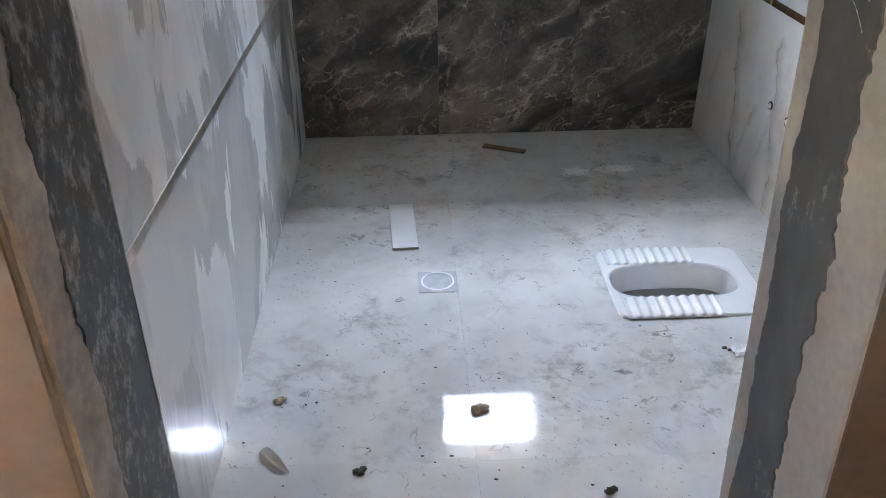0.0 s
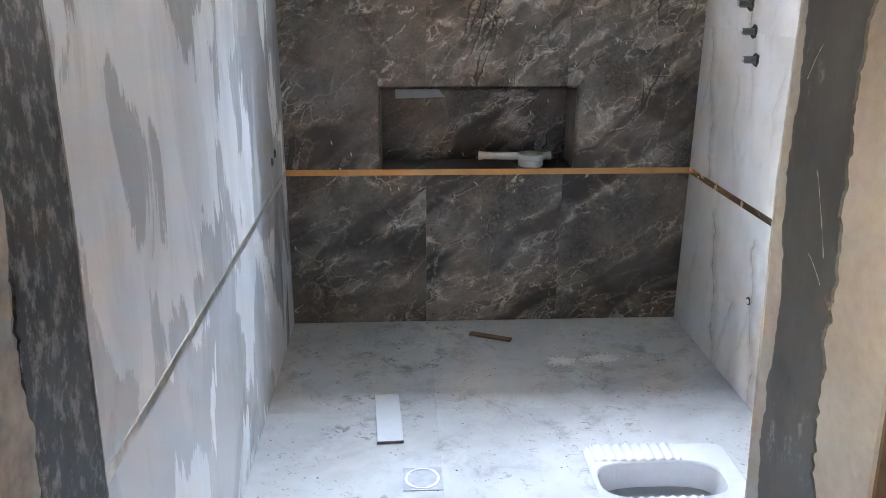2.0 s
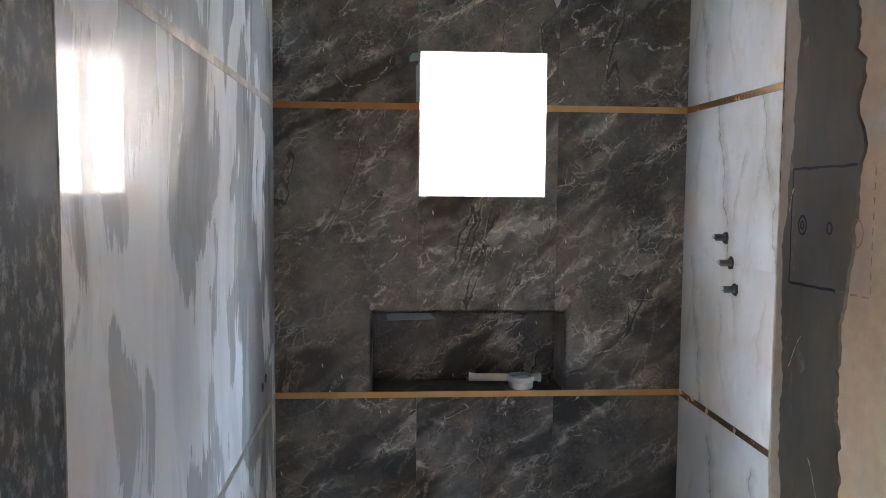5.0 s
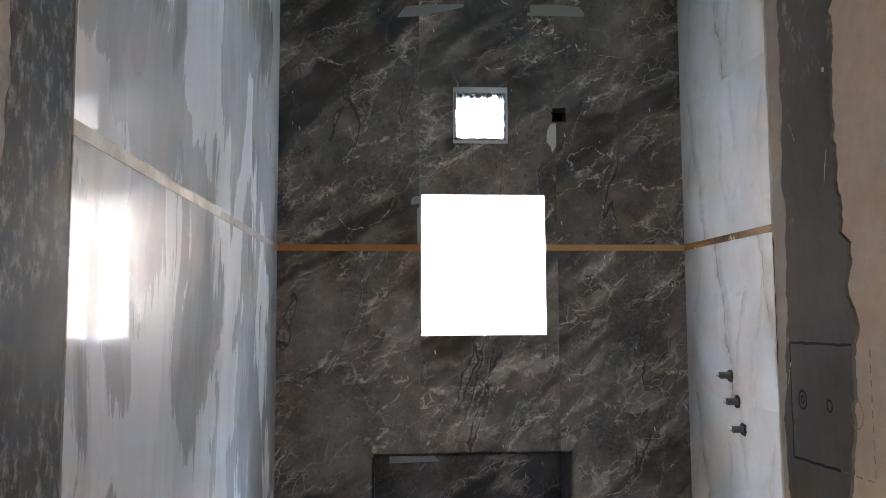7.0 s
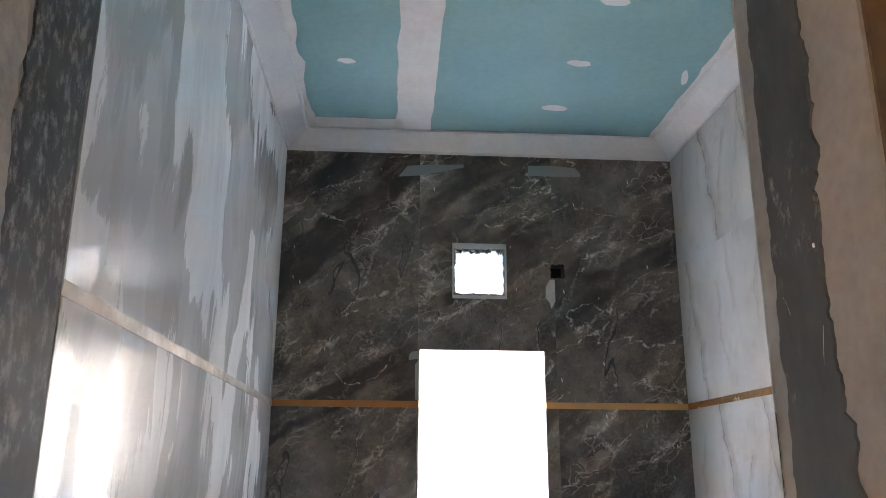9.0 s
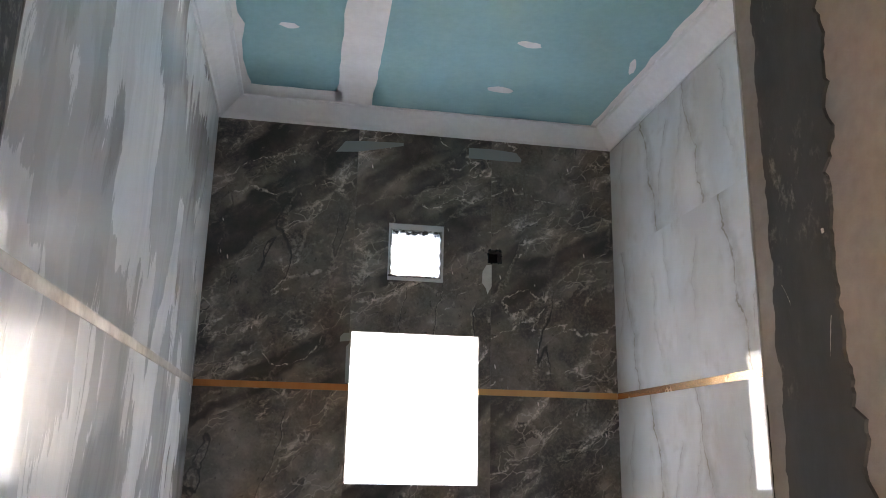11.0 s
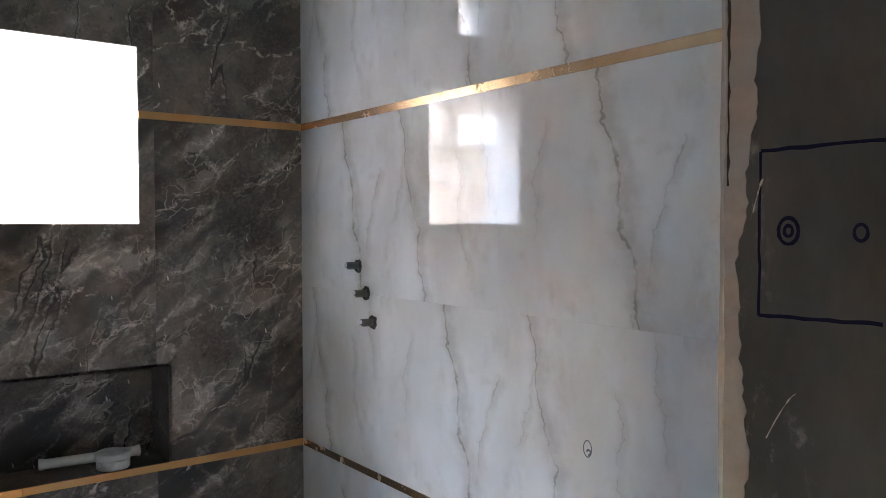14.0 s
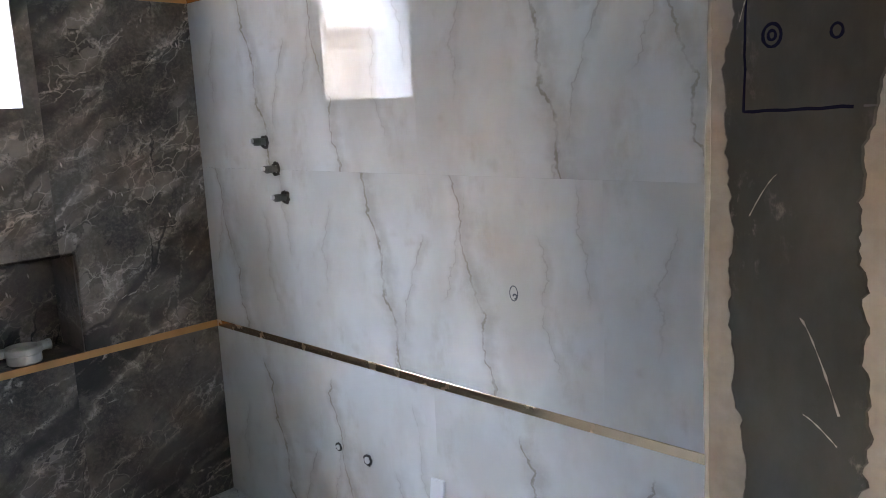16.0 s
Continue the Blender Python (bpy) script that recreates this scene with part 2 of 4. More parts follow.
def white_tile(name, hazed):
    """White marble tile, 1.2 m long; local -y runs along it, local z up."""
    k = Mat(name, rough=0.08)
    p = k.object_co()
    xyz = k.split(p)
    u, v = k.math("MULTIPLY", xyz[1], -1.0), xyz[2]
    world_p = k.world_co()
    base = k.ramp(k.noise(p, 2.2, 5, 0.55), [(0.35, (0.60, 0.585, 0.555)), (0.62, (0.73, 0.72, 0.70))])
    soft = k.noise(k.mapping(p, scale=(1, 1.8, 0.9)), 2.0, 5)
    base = k.mix(k.math("MULTIPLY", k.step(soft, 0.48, 0.70), 0.38), base, (0.50, 0.455, 0.40))
    wob = k.noise(k.join(3.1, k.math("MULTIPLY", v, 0.8), k.math("MULTIPLY", v, 1.0)), 7.0, 4, 0.6)
    wob2 = k.noise(k.mapping(p, loc=(0, 0, 4)), 7.0, 6, 0.62)
    # start at the top, drift downwards, width, strength, upper and lower end
    veins = ((0.35, 0.145, 0.007, 0.85, -0.1, 0.7), (0.73, 0.120, 0.006, 0.75, -0.1, 0.7), (0.63, -0.16, 0.004, 0.5, 0.18, 0.62),
             (0.20, -0.10, 0.003, 0.4, 0.1, 0.4), (0.98, 0.10, 0.003, 0.4, 0.15, 0.5), (0.80, -0.20, 0.003, 0.45, 0.05, 0.36), (1.12, 0.08, 0.004, 0.35, -0.1, 0.3))
    total = None
    for i, (u0, drift, width, power, top, low) in enumerate(veins):
        down = k.math("SUBTRACT", 0.6, v)
        path = k.math("MULTIPLY_ADD", down, drift / 0.6, u0)
        path = k.math("MULTIPLY_ADD", k.math("SUBTRACT", wob, 0.5), 0.10 if i % 2 == 0 else -0.09, path)
        path = k.math("MULTIPLY_ADD", k.math("SUBTRACT", wob2, 0.5), 0.11, path)
        gap = k.math("SUBTRACT", u, path)
        core = k.math("SUBTRACT", 1.0, k.step(k.math("ABSOLUTE", gap), width * 0.2, width * 1.3))
        halo = k.math("MULTIPLY", k.math("SUBTRACT", 1.0, k.step(k.math("ABSOLUTE", k.math("SUBTRACT", gap, width * 2)), 0.0, width * 9)), 0.46)
        ends = k.math("MULTIPLY", k.step(down, top - 0.02, top + 0.02), k.math("SUBTRACT", 1.0, k.step(down, low - 0.04, low + 0.02)))
        one = k.math("MULTIPLY", k.math("MULTIPLY", k.math("MAXIMUM", core, halo), ends), power)
        total = one if total is None else k.math("MAXIMUM", total, one)
    broken = k.math("MULTIPLY_ADD", k.step(k.noise(p, 11, 4, 0.6), 0.34, 0.56), 0.65, 0.35)
    base = k.mix(k.math("MULTIPLY", total, k.math("MULTIPLY", broken, 0.95)), base, (0.26, 0.215, 0.165))
    stain = k.math("MULTIPLY", k.step(k.noise(k.mapping(p, loc=(0, 2, 1), scale=(1, 1.5, 0.9)), 4.5, 7, 0.68), 0.53, 0.74), 0.40)
    base = k.mix(stain, base, (0.44, 0.375, 0.305))
    # little brown knots
    kv = k.node("ShaderNodeTexVoronoi")
    k.wire(k.vec("ADD", k.mapping(p, scale=(1, 1.0, 1.3)), k.vec("MULTIPLY", k.noise(p, 14, 3, color=True), (0.09, 0.09, 0.09))), kv.inputs["Vector"])
    kv.inputs["Scale"].default_value = 4.2
    knot = k.math("SUBTRACT", 1.0, k.step(kv.outputs["Distance"], 0.03, 0.13))
    base = k.mix(k.math("MULTIPLY", knot, 0.18), base, (0.36, 0.29, 0.22))
    # dusty film
    film = k.step(k.noise(k.mapping(world_p, scale=(1, 2.2, 0.8)), 2.6, 6, 0.6), 0.45, 0.8)
    rough = k.math("MULTIPLY_ADD", film, 0.004, 0.002)
    if hazed:
        w = k.vec("MULTIPLY", k.vec("SUBTRACT", k.noise(world_p, 1.4, 2, color=True), (0.5, 0.5, 0.5)), (0.0, 0.34, 0.55))
        ragged = k.vec("MULTIPLY", k.vec("SUBTRACT", k.noise(k.mapping(world_p, scale=(0, 1.0, 0.45)), 11.0, 8, 0.70, color=True), (0.5, 0.5, 0.5)), (0.0, 0.11, 0.22))
        s = k.vec("ADD", k.vec("ADD", world_p, w), ragged)

        hair = k.noise(k.mapping(k.vec("ADD", world_p, w), loc=(0, 1, 5), rot=(5, 0, 0), scale=(0, 11.0, 1.3)), 1.0, 7, 0.70)

        def swipe(loc, rot, stretch, lo, soft=0.035):
            """One layer of trowelled grout haze: long upright patches, torn at their edges."""
            body = k.noise(k.mapping(s, loc=loc, rot=(rot, 0, 0), scale=stretch), 1.0, 2, 0.45)
            return k.step(k.math("MULTIPLY_ADD", k.math("SUBTRACT", hair, 0.5), 0.30, body), lo, lo + soft)

        streaks = k.math("MULTIPLY_ADD", k.step(hair, 0.36, 0.62), 0.55, 0.45)
        bare = k.mix(0.45, base, (0.47, 0.475, 0.465))
        thin = swipe((0, 0.3, 0.1), 8, (0, 1.35, 0.90), 0.42)
        base = k.mix(k.math("MULTIPLY", thin, 0.88), bare, (0.70, 0.71, 0.71))
        base = k.mix(k.math("MULTIPLY", k.math("MULTIPLY", k.step(hair, 0.50, 0.68), thin), 0.5), base, (0.52, 0.53, 0.53))
        thick = swipe((0, 3.2, 1.7), -12, (0, 2.0, 1.15), 0.50)
        base = k.mix(k.math("MULTIPLY", thick, streaks), base, (0.86, 0.865, 0.86))
        sweep = swipe((0, 7.4, 4.1), 22, (0, 2.6, 1.6), 0.56)
        base = k.mix(k.math("MULTIPLY", k.math("MULTIPLY", sweep, streaks), 0.9), base, (0.90, 0.90, 0.895))
        narrow = swipe((0, 2.2, 6.3), 6, (0, 4.4, 1.0), 0.54)
        base = k.mix(k.math("MULTIPLY", k.math("MULTIPLY", narrow, streaks), 0.6), base, (0.86, 0.865, 0.86))
        worn = swipe((0, 9.1, 2.8), -8, (0, 3.6, 1.1), 0.57)
        base = k.mix(k.math("MULTIPLY", worn, 0.38), base, (0.55, 0.555, 0.55))
        scraped = k.math("MULTIPLY", swipe((0, 5.5, 8.6), -4, (0, 1.7, 1.2), 0.60), k.math("MULTIPLY_ADD", k.step(hair, 0.40, 0.60), 0.30, 0.22))
        base = k.mix(scraped, base, (0.49, 0.495, 0.485))
        lick = k.math("MULTIPLY", k.step(hair, 0.66, 0.72), 0.45)
        base = k.mix(lick, base, (0.40, 0.405, 0.395))
        # chips and flecks of grout in the scraped places
        fleck = k.step(k.noise(k.mapping(world_p, scale=(0, 1.6, 0.9)), 34, 4, 0.7), 0.645, 0.685)
        base = k.mix(k.math("MULTIPLY", fleck, 0.6), base, (0.82, 0.82, 0.81))
        haze = k.math("MULTIPLY", k.math("MAXIMUM", k.math("MULTIPLY", thin, 0.6), k.math("MAXIMUM", thick, sweep)), k.math("SUBTRACT", 1.0, scraped))
        rough = k.math("MULTIPLY_ADD", haze, 0.34, 0.05)
        k.set("Coat Weight", 0.25)
        k.set("Coat Roughness", 0.02)
        k.bump(haze, 0.15, 0.001)
    k.set("Base Color", base)
    k.set("Roughness", rough)
    return k.m


def floor_tile():
    k = Mat("floor_tile", rough=0.1)
    p = k.world_co()
    r = k.random()
    q = k.vec("ADD", p, k.join(k.math("MULTIPLY", r, 7.0), k.math("MULTIPLY", r, 3.0), 0.0))
    base = k.ramp(k.noise(q, 2.0, 6, 0.6), [(0.32, (0.52, 0.515, 0.50)), (0.6, (0.68, 0.68, 0.665))])
    warp = k.vec("ADD", q, k.vec("MULTIPLY", k.noise(q, 3.0, 4, color=True), (0.35, 0.35, 0.0)))
    ridge = k.math("ABSOLUTE", k.math("SUBTRACT", k.noise(k.mapping(warp, rot=(0, 0, 18), scale=(0.8, 2.0, 1)), 2.0, 5, 0.6), 0.5))
    vein = k.math("MULTIPLY", k.math("SUBTRACT", 1.0, k.step(ridge, 0.0, 0.035)), k.step(k.noise(q, 2.4, 3), 0.44, 0.62))
    base = k.mix(k.math("MULTIPLY", vein, 0.25), base, (0.36, 0.355, 0.345))
    # trodden cement dirt: soft grey clouds, dark scuffs and short curved smears
    area = k.step(k.noise(k.mapping(p, loc=(0.35, 0.2, 0)), 1.7, 3), 0.40, 0.62)
    dirt = k.math("MULTIPLY", k.step(k.noise(p, 7.5, 9, 0.74), 0.48, 0.70), area)
    base = k.mix(k.math("MULTIPLY", dirt, 0.85), base, (0.25, 0.242, 0.238))
    curl = k.vec("ADD", p, k.vec("MULTIPLY", k.noise(p, 6.0, 3, color=True), (0.22, 0.22, 0.0)))
    ring = k.math("ABSOLUTE", k.math("SUBTRACT", k.noise(curl, 5.0, 4, 0.6), 0.5))
    smear = k.math("MULTIPLY", k.math("SUBTRACT", 1.0, k.step(ring, 0.0, 0.018)), k.math("MULTIPLY", k.step(k.noise(p, 9.0, 4, 0.6), 0.50, 0.62), area))
    base = k.mix(k.math("MULTIPLY", smear, 0.8), base, (0.16, 0.155, 0.15))
    scuff = k.math("MULTIPLY", k.step(k.noise(k.mapping(p, rot=(0, 0, 40), scale=(1, 1.8, 1)), 38, 6, 0.74), 0.57, 0.66), k.step(k.noise(p, 3.4, 4, 0.6), 0.46, 0.60))
    base = k.mix(k.math("MULTIPLY", scuff, 0.75), base, (0.10, 0.095, 0.09))
    wipe = k.step(k.noise(k.mapping(p, rot=(0, 0, -30), scale=(1, 2, 1)), 2.6, 5, 0.6), 0.5, 0.62)
    base = k.mix(k.math("MULTIPLY", wipe, 0.22), base, (0.80, 0.80, 0.79))
    k.set("Base Color", base)
    k.set("Specular IOR Level", 0.28)
    k.set("Roughness", k.math("ADD", 0.035, k.math("MULTIPLY", k.math("ADD", dirt, k.math("MULTIPLY", wipe, 0.3)), 0.12)))
    k.bump(k.noise(p, 30, 5), 0.03, 0.001)
    return k.m


def coated(name, wear, dark, light):
    """Dark waterproof coat brushed on the reveals."""
    k = Mat(name, rough=0.6)
    p = k.world_co()
    base = k.ramp(k.noise(k.mapping(p, scale=(1, 1.5, 0.8)), 7, 6, 0.65), [(0.35, dark), (0.65, light)])
    rub = k.math("MULTIPLY", k.step(k.noise(k.mapping(p, scale=(1, 1.5, 0.9)), 30, 8, 0.75), 0.53 - wear * 0.35, 0.70 - wear * 0.35), k.step(k.noise(k.mapping(p, loc=(0, 0, 2.3)), 3.2, 3), 0.50 - wear, 0.64 - wear))
    base = k.mix(k.math("MULTIPLY", rub, 0.75), base, (0.34, 0.33, 0.32))
    k.set("Base Color", base)
    k.set("Roughness", k.math("MULTIPLY_ADD", k.noise(p, 12, 4), 0.25, 0.42))
    k.bump(k.noise(k.mapping(p, scale=(1, 2, 0.7)), 30, 5, 0.65), 0.25, 0.002)
    return k.m


def tape_film(name, color, alpha):
    k = Mat(name, color, 0.45)
    k.set("Alpha", alpha)
    return k.m


def brushed(name, a, b, rough):
    k = Mat(name, a, rough, 1.0)
    p = k.world_co()
    tone = k.math("ADD", k.math("MULTIPLY", k.random(), 0.6), k.math("MULTIPLY", k.noise(k.mapping(p, scale=(6, 6, 1)), 2.0, 4), 0.4))
    k.set("Base Color", k.ramp(tone, [(0.25, a), (0.75, b)]))
    k.set("Roughness", k.math("MULTIPLY_ADD", k.noise(p, 18, 4), 0.12, rough))
    return k.m


MARBLE = dark_marble("dark_marble", 0.20)
# dust-free copy of the marble, for the niche with shade painted in
SHADED_MARBLE = dark_marble("shaded_dark_marble", 0.0)
WHITE = white_tile("white_marble_tile", False)
HAZED = white_tile("hazed_marble_tile", True)
FLOOR = floor_tile()
COAT = coated("dark_coat", 0.0, (0.026, 0.0295, 0.031), (0.050, 0.056, 0.058))
SCUFFED = coated("scuffed_dark_coat", 0.16, (0.035, 0.041, 0.044), (0.074, 0.086, 0.091))
MORTAR = simple("mortar", (0.26, 0.252, 0.24), (0.42, 0.408, 0.39), 0.9, 8, bump=0.5)
PLASTER = simple("beige_plaster", (0.225, 0.217, 0.208), (0.31, 0.30, 0.29), 0.85, 5, bump=0.25, fine=60)
ROUGH = simple("rough_plaster", (0.29, 0.275, 0.257), (0.50, 0.478, 0.45), 0.92, 14, bump=1.0, fine=55)
REVEAL = simple("white_reveal", (0.70, 0.70, 0.69), (0.82, 0.82, 0.81), 0.7, 5, bump=0.1)
BROWN = simple("brown_wall", (0.060, 0.040, 0.026), (0.095, 0.066, 0.044), 0.7, 4, bump=0.15)
TAN = simple("tan_wall", (0.20, 0.165, 0.132), (0.265, 0.22, 0.18), 0.8, 3, bump=0.15)
HALL = simple("hall_plaster", (0.55, 0.425, 0.315), (0.64, 0.515, 0.395), 0.85, 3, bump=0.1)
GREEN = simple("green_board", (0.225, 0.435, 0.44), (0.28, 0.50, 0.505), 0.75, 2.5, bump=0.03)
FILLER = simple("joint_filler", (0.74, 0.70, 0.67), (0.84, 0.805, 0.775), 0.85, 6, bump=0.1)
CORNICE = simple("cornice_plaster", (0.72, 0.705, 0.69), (0.82, 0.805, 0.79), 0.8, 4, bump=0.12)
BRASS = brushed("polished_brass", (0.68, 0.44, 0.26), (0.90, 0.68, 0.48), 0.20)
HAZEBRASS = simple("hazed_brass", (0.30, 0.26, 0.21), (0.62, 0.58, 0.52), 0.38, 9, 0.6, fine=30)
COPPER = brushed("filmed_copper", (0.46, 0.16, 0.05), (0.70, 0.38, 0.17), 0.42)
CERAMIC = simple("white_ceramic", (0.76, 0.77, 0.78), (0.82, 0.83, 0.84), 0.12, 3)
CEMENT = simple("cement", (0.24, 0.24, 0.235), (0.36, 0.355, 0.345), 0.85, 9, bump=0.4)
SLUDGE = simple("grey_film", (0.30, 0.30, 0.305), (0.40, 0.40, 0.40), 0.5, 9)
STEEL = simple("steel", (0.62, 0.62, 0.63), (0.75, 0.75, 0.76), 0.38, 10, 1.0)
DULLPIPE = simple("weathered_pipe", (0.09, 0.09, 0.088), (0.17, 0.168, 0.16), 0.6, 30, bump=0.3)
DULL = simple("dull_steel", (0.34, 0.345, 0.36), (0.44, 0.445, 0.46), 0.62, 20, 0.2)
PVC = simple("pvc", (0.52, 0.51, 0.48), (0.64, 0.63, 0.60), 0.45, 12)
WOOD = simple("raw_wood", (0.16, 0.085, 0.045), (0.26, 0.15, 0.085), 0.75, 14, bump=0.3)
BLACK = simple("dark_cavity", (0.010, 0.010, 0.010), (0.02, 0.02, 0.02), 0.9, 9)
INK = simple("marker_ink", (0.0015, 0.0025, 0.016), (0.003, 0.005, 0.030), 0.5, 30)
INK.node_tree.nodes["Principled BSDF"].inputs["Specular IOR Level"].default_value = 0.1
PENCIL = simple("pencil", (0.07, 0.075, 0.09), (0.14, 0.145, 0.16), 0.8, 30)
CHALK = simple("chalky_plaster", (0.58, 0.56, 0.53), (0.74, 0.72, 0.69), 0.9, 30, bump=0.3)
CRUMB = simple("brown_crumb", (0.24, 0.15, 0.085), (0.50, 0.38, 0.26), 0.85, 60, bump=0.6)
SHARD = simple("cream_shard", (0.66, 0.61, 0.52), (0.78, 0.74, 0.66), 0.6, 30)
SPECK = simple("dark_speck", (0.035, 0.032, 0.03), (0.09, 0.08, 0.075), 0.9, 40)
TAPE = tape_film("pale_tape", (0.40, 0.44, 0.43), 0.75)
BLUETAPE = tape_film("grey_blue_tape", (0.36, 0.385, 0.41), 0.95)
FACADE = simple("facade_render", (0.30, 0.285, 0.26), (0.56, 0.54, 0.51), 0.9, 2.6, bump=0.2, fine=14)
GROUND = simple("bare_ground", (0.24, 0.21, 0.17), (0.34, 0.30, 0.25), 0.95, 0.8, bump=0.3)
OUTER = simple("outer_render", (0.40, 0.385, 0.36), (0.52, 0.50, 0.47), 0.9, 2.0)


# ---- helpers for meshes ----
def part(name, bm, material, parent=None, label="", smooth=False):
    bmesh.ops.recalc_face_normals(bm, faces=bm.faces)
    me = bpy.data.meshes.new(name)
    bm.to_mesh(me)
    bm.free()
    for m in material if isinstance(material, (list, tuple)) else [material]:
        me.materials.append(m)
    if smooth:
        for f in me.polygons:
            f.use_smooth = True
    ob = new(name, me)
    ob.parent = parent
    if label:
        ob["label"] = label
    return ob


def thing(name, label, category, where=(0, 0, 0), group="", kind=""):
    ob = new(name)
    ob.location = where
    return tagged(ob, label, category, group, kind)


def add_box(bm, x0, x1, y0, y1, z0, z1):
    v = [bm.verts.new((x, y, z)) for x in (x0, x1) for y in (y0, y1) for z in (z0, z1)]
    for f in ((0, 1, 3, 2), (4, 6, 7, 5), (0, 4, 5, 1), (2, 3, 7, 6), (0, 2, 6, 4), (1, 5, 7, 3)):
        bm.faces.new([v[i] for i in f])


def box(x0, x1, y0, y1, z0, z1, bevel=0.0):
    bm = bmesh.new()
    add_box(bm, x0, x1, y0, y1, z0, z1)
    if bevel:
        bmesh.ops.bevel(bm, geom=bm.edges[:], offset=bevel, segments=1, affect="EDGES")
    return bm


def add_sheet(bm, u0, u1, v0, v1, holes, place, depth):
    """A slab u0..u1 by v0..v1 with rectangular holes cut right through; place(u, v, w) gives the point at depth w."""
    cut = [h for h in holes if h[0] < u1 and h[1] > u0 and h[2] < v1 and h[3] > v0]
    us = sorted({u0, u1, *[c for h in cut for c in h[:2] if u0 < c < u1]})
    vs = sorted({v0, v1, *[c for h in cut for c in h[2:] if v0 < c < v1]})
    seen = {}

    def vert(u, v):
        if (u, v) not in seen:
            seen[u, v] = bm.verts.new(place(u, v, 0.0))
        return seen[u, v]
    faces = []
    for a, b in zip(us, us[1:]):
        for c, d in zip(vs, vs[1:]):
            m, n = (a + b) / 2, (c + d) / 2
            if not any(h[0] < m < h[1] and h[2] < n < h[3] for h in cut):
                faces.append(bm.faces.new([vert(a, c), vert(b, c), vert(b, d), vert(a, d)]))
    if not faces:
        return
    out = bmesh.ops.extrude_face_region(bm, geom=faces)
    way = Vector(place(0, 0, depth)) - Vector(place(0, 0, 0))
    bmesh.ops.translate(bm, verts=[g for g in out["geom"] if isinstance(g, bmesh.types.BMVert)], vec=way)


def sheet(*args):
    bm = bmesh.new()
    add_sheet(bm, *args)
    return bm


def add_tube(bm, a, b, r0, r1=None, seg=16, caps=True):
    a, b = Vector(a), Vector(b)
    r1 = r0 if r1 is None else r1
    turn = (b - a).to_track_quat("Z", "Y").to_matrix()
    rings = []
    for c, r in ((a, r0), (b, r1)):
        rings.append([bm.verts.new(c + turn @ Vector((r * math.cos(6.2832 * i / seg), r * math.sin(6.2832 * i / seg), 0))) for i in range(seg)])
    for i in range(seg):
        bm.faces.new([rings[0][i], rings[0][(i + 1) % seg], rings[1][(i + 1) % seg], rings[1][i]])
    if caps:
        bm.faces.new(rings[0])
        bm.faces.new(rings[1])


def loft(bm, rings, close=False, cap=(True, True)):
    """Skin over rings of points, each a closed loop."""
    vv = [[bm.verts.new(p) for p in ring] for ring in rings]
    n = len(vv[0])
    for a, b in zip(vv, vv[1:]):
        for i in range(n):
            bm.faces.new([a[i], a[(i + 1) % n], b[(i + 1) % n], b[i]])
    if cap[0]:
        bm.faces.new(vv[0])
    if cap[1]:
        bm.faces.new(vv[-1])


def lump(bm, centre, size, rnd, rough=0.35, sub=1):
    """A small broken lump."""
    before = set(bm.verts)
    bmesh.ops.create_icosphere(bm, subdivisions=sub, radius=1.0)
    for v in [v for v in bm.verts if v not in before]:
        k = 1 + rough * (rnd.random() - 0.5) * 2
        v.co = Vector((v.co.x * size[0] * k, v.co.y * size[1] * k, v.co.z * size[2] * k)) + Vector(centre)


def ragged(bm, centre, r, depth, rnd, normal_x, n=22, rough=0.35):
    """A broken-edged raised ring on a side wall, hollow in the middle."""
    cx, cy, cz = centre
    radii = [r * (1 + rough * (rnd.random() - 0.4)) for _ in range(n)]
    rings = []
    for k, h in ((1.0, -0.002), (0.85, depth), (0.6, depth * 0.6), (0.45, -0.004)):
        rings.append([(cx + normal_x * (h + depth * 0.5 * rnd.random() * (h > 0)), cy + radii[i] * k * math.cos(6.2832 * i / n), cz + radii[i] * k * math.sin(6.2832 * i / n)) for i in range(n)])
    loft(bm, rings, cap=(False, True))


def ribbon(bm, points, width, normal, lift, wobble=0.0, rnd=None):
    """A flat stroke along points on a surface, lifted a little off it."""
    n = Vector(normal)
    row = []
    for i, p in enumerate(points):
        p = Vector(p)
        a, b = Vector(points[max(i - 1, 0)]), Vector(points[min(i + 1, len(points) - 1)])
        side = (b - a).cross(n).normalized() * width / 2
        if rnd:
            side *= 1 + wobble * (rnd.random() - 0.5)
        row.append([bm.verts.new(p + side + n * lift), bm.verts.new(p - side + n * lift)])
    for a, b in zip(row, row[1:]):
        bm.faces.new([a[0], b[0], b[1], a[1]])


# ---- the room: walls, floor, ceiling ----
on_back = lambda u, v, w: (u, w, v)
GAP = 0.0002
wall_back = part("wall_back", sheet(-0.25, XR + 0.25, -0.3, 3.35, [
    (NICHE[0] - T, NICHE[1] + T, NICHE[2] - T, NICHE[3] + T), WINDOW, (0.760, 0.980, 2.409, 2.615), BOXHOLE], lambda u, v, w: (u, T + w, v), WD), [REVEAL])
tagged(wall_back, "masonry outer wall behind dark marble tiles, pierced by window and vent", "wall", kind="structure")
wall_left = part("wall_left", box(-0.25, -T, YO, T, -0.3, 3.35), [CHALK])
tagged(wall_left, "side wall clad in white marble tiles smeared with dried grout haze", "wall", kind="structure")
wall_right = part("wall_right", box(XR + T, XR + 0.25, YO, T, -0.3, 3.35), [CHALK])
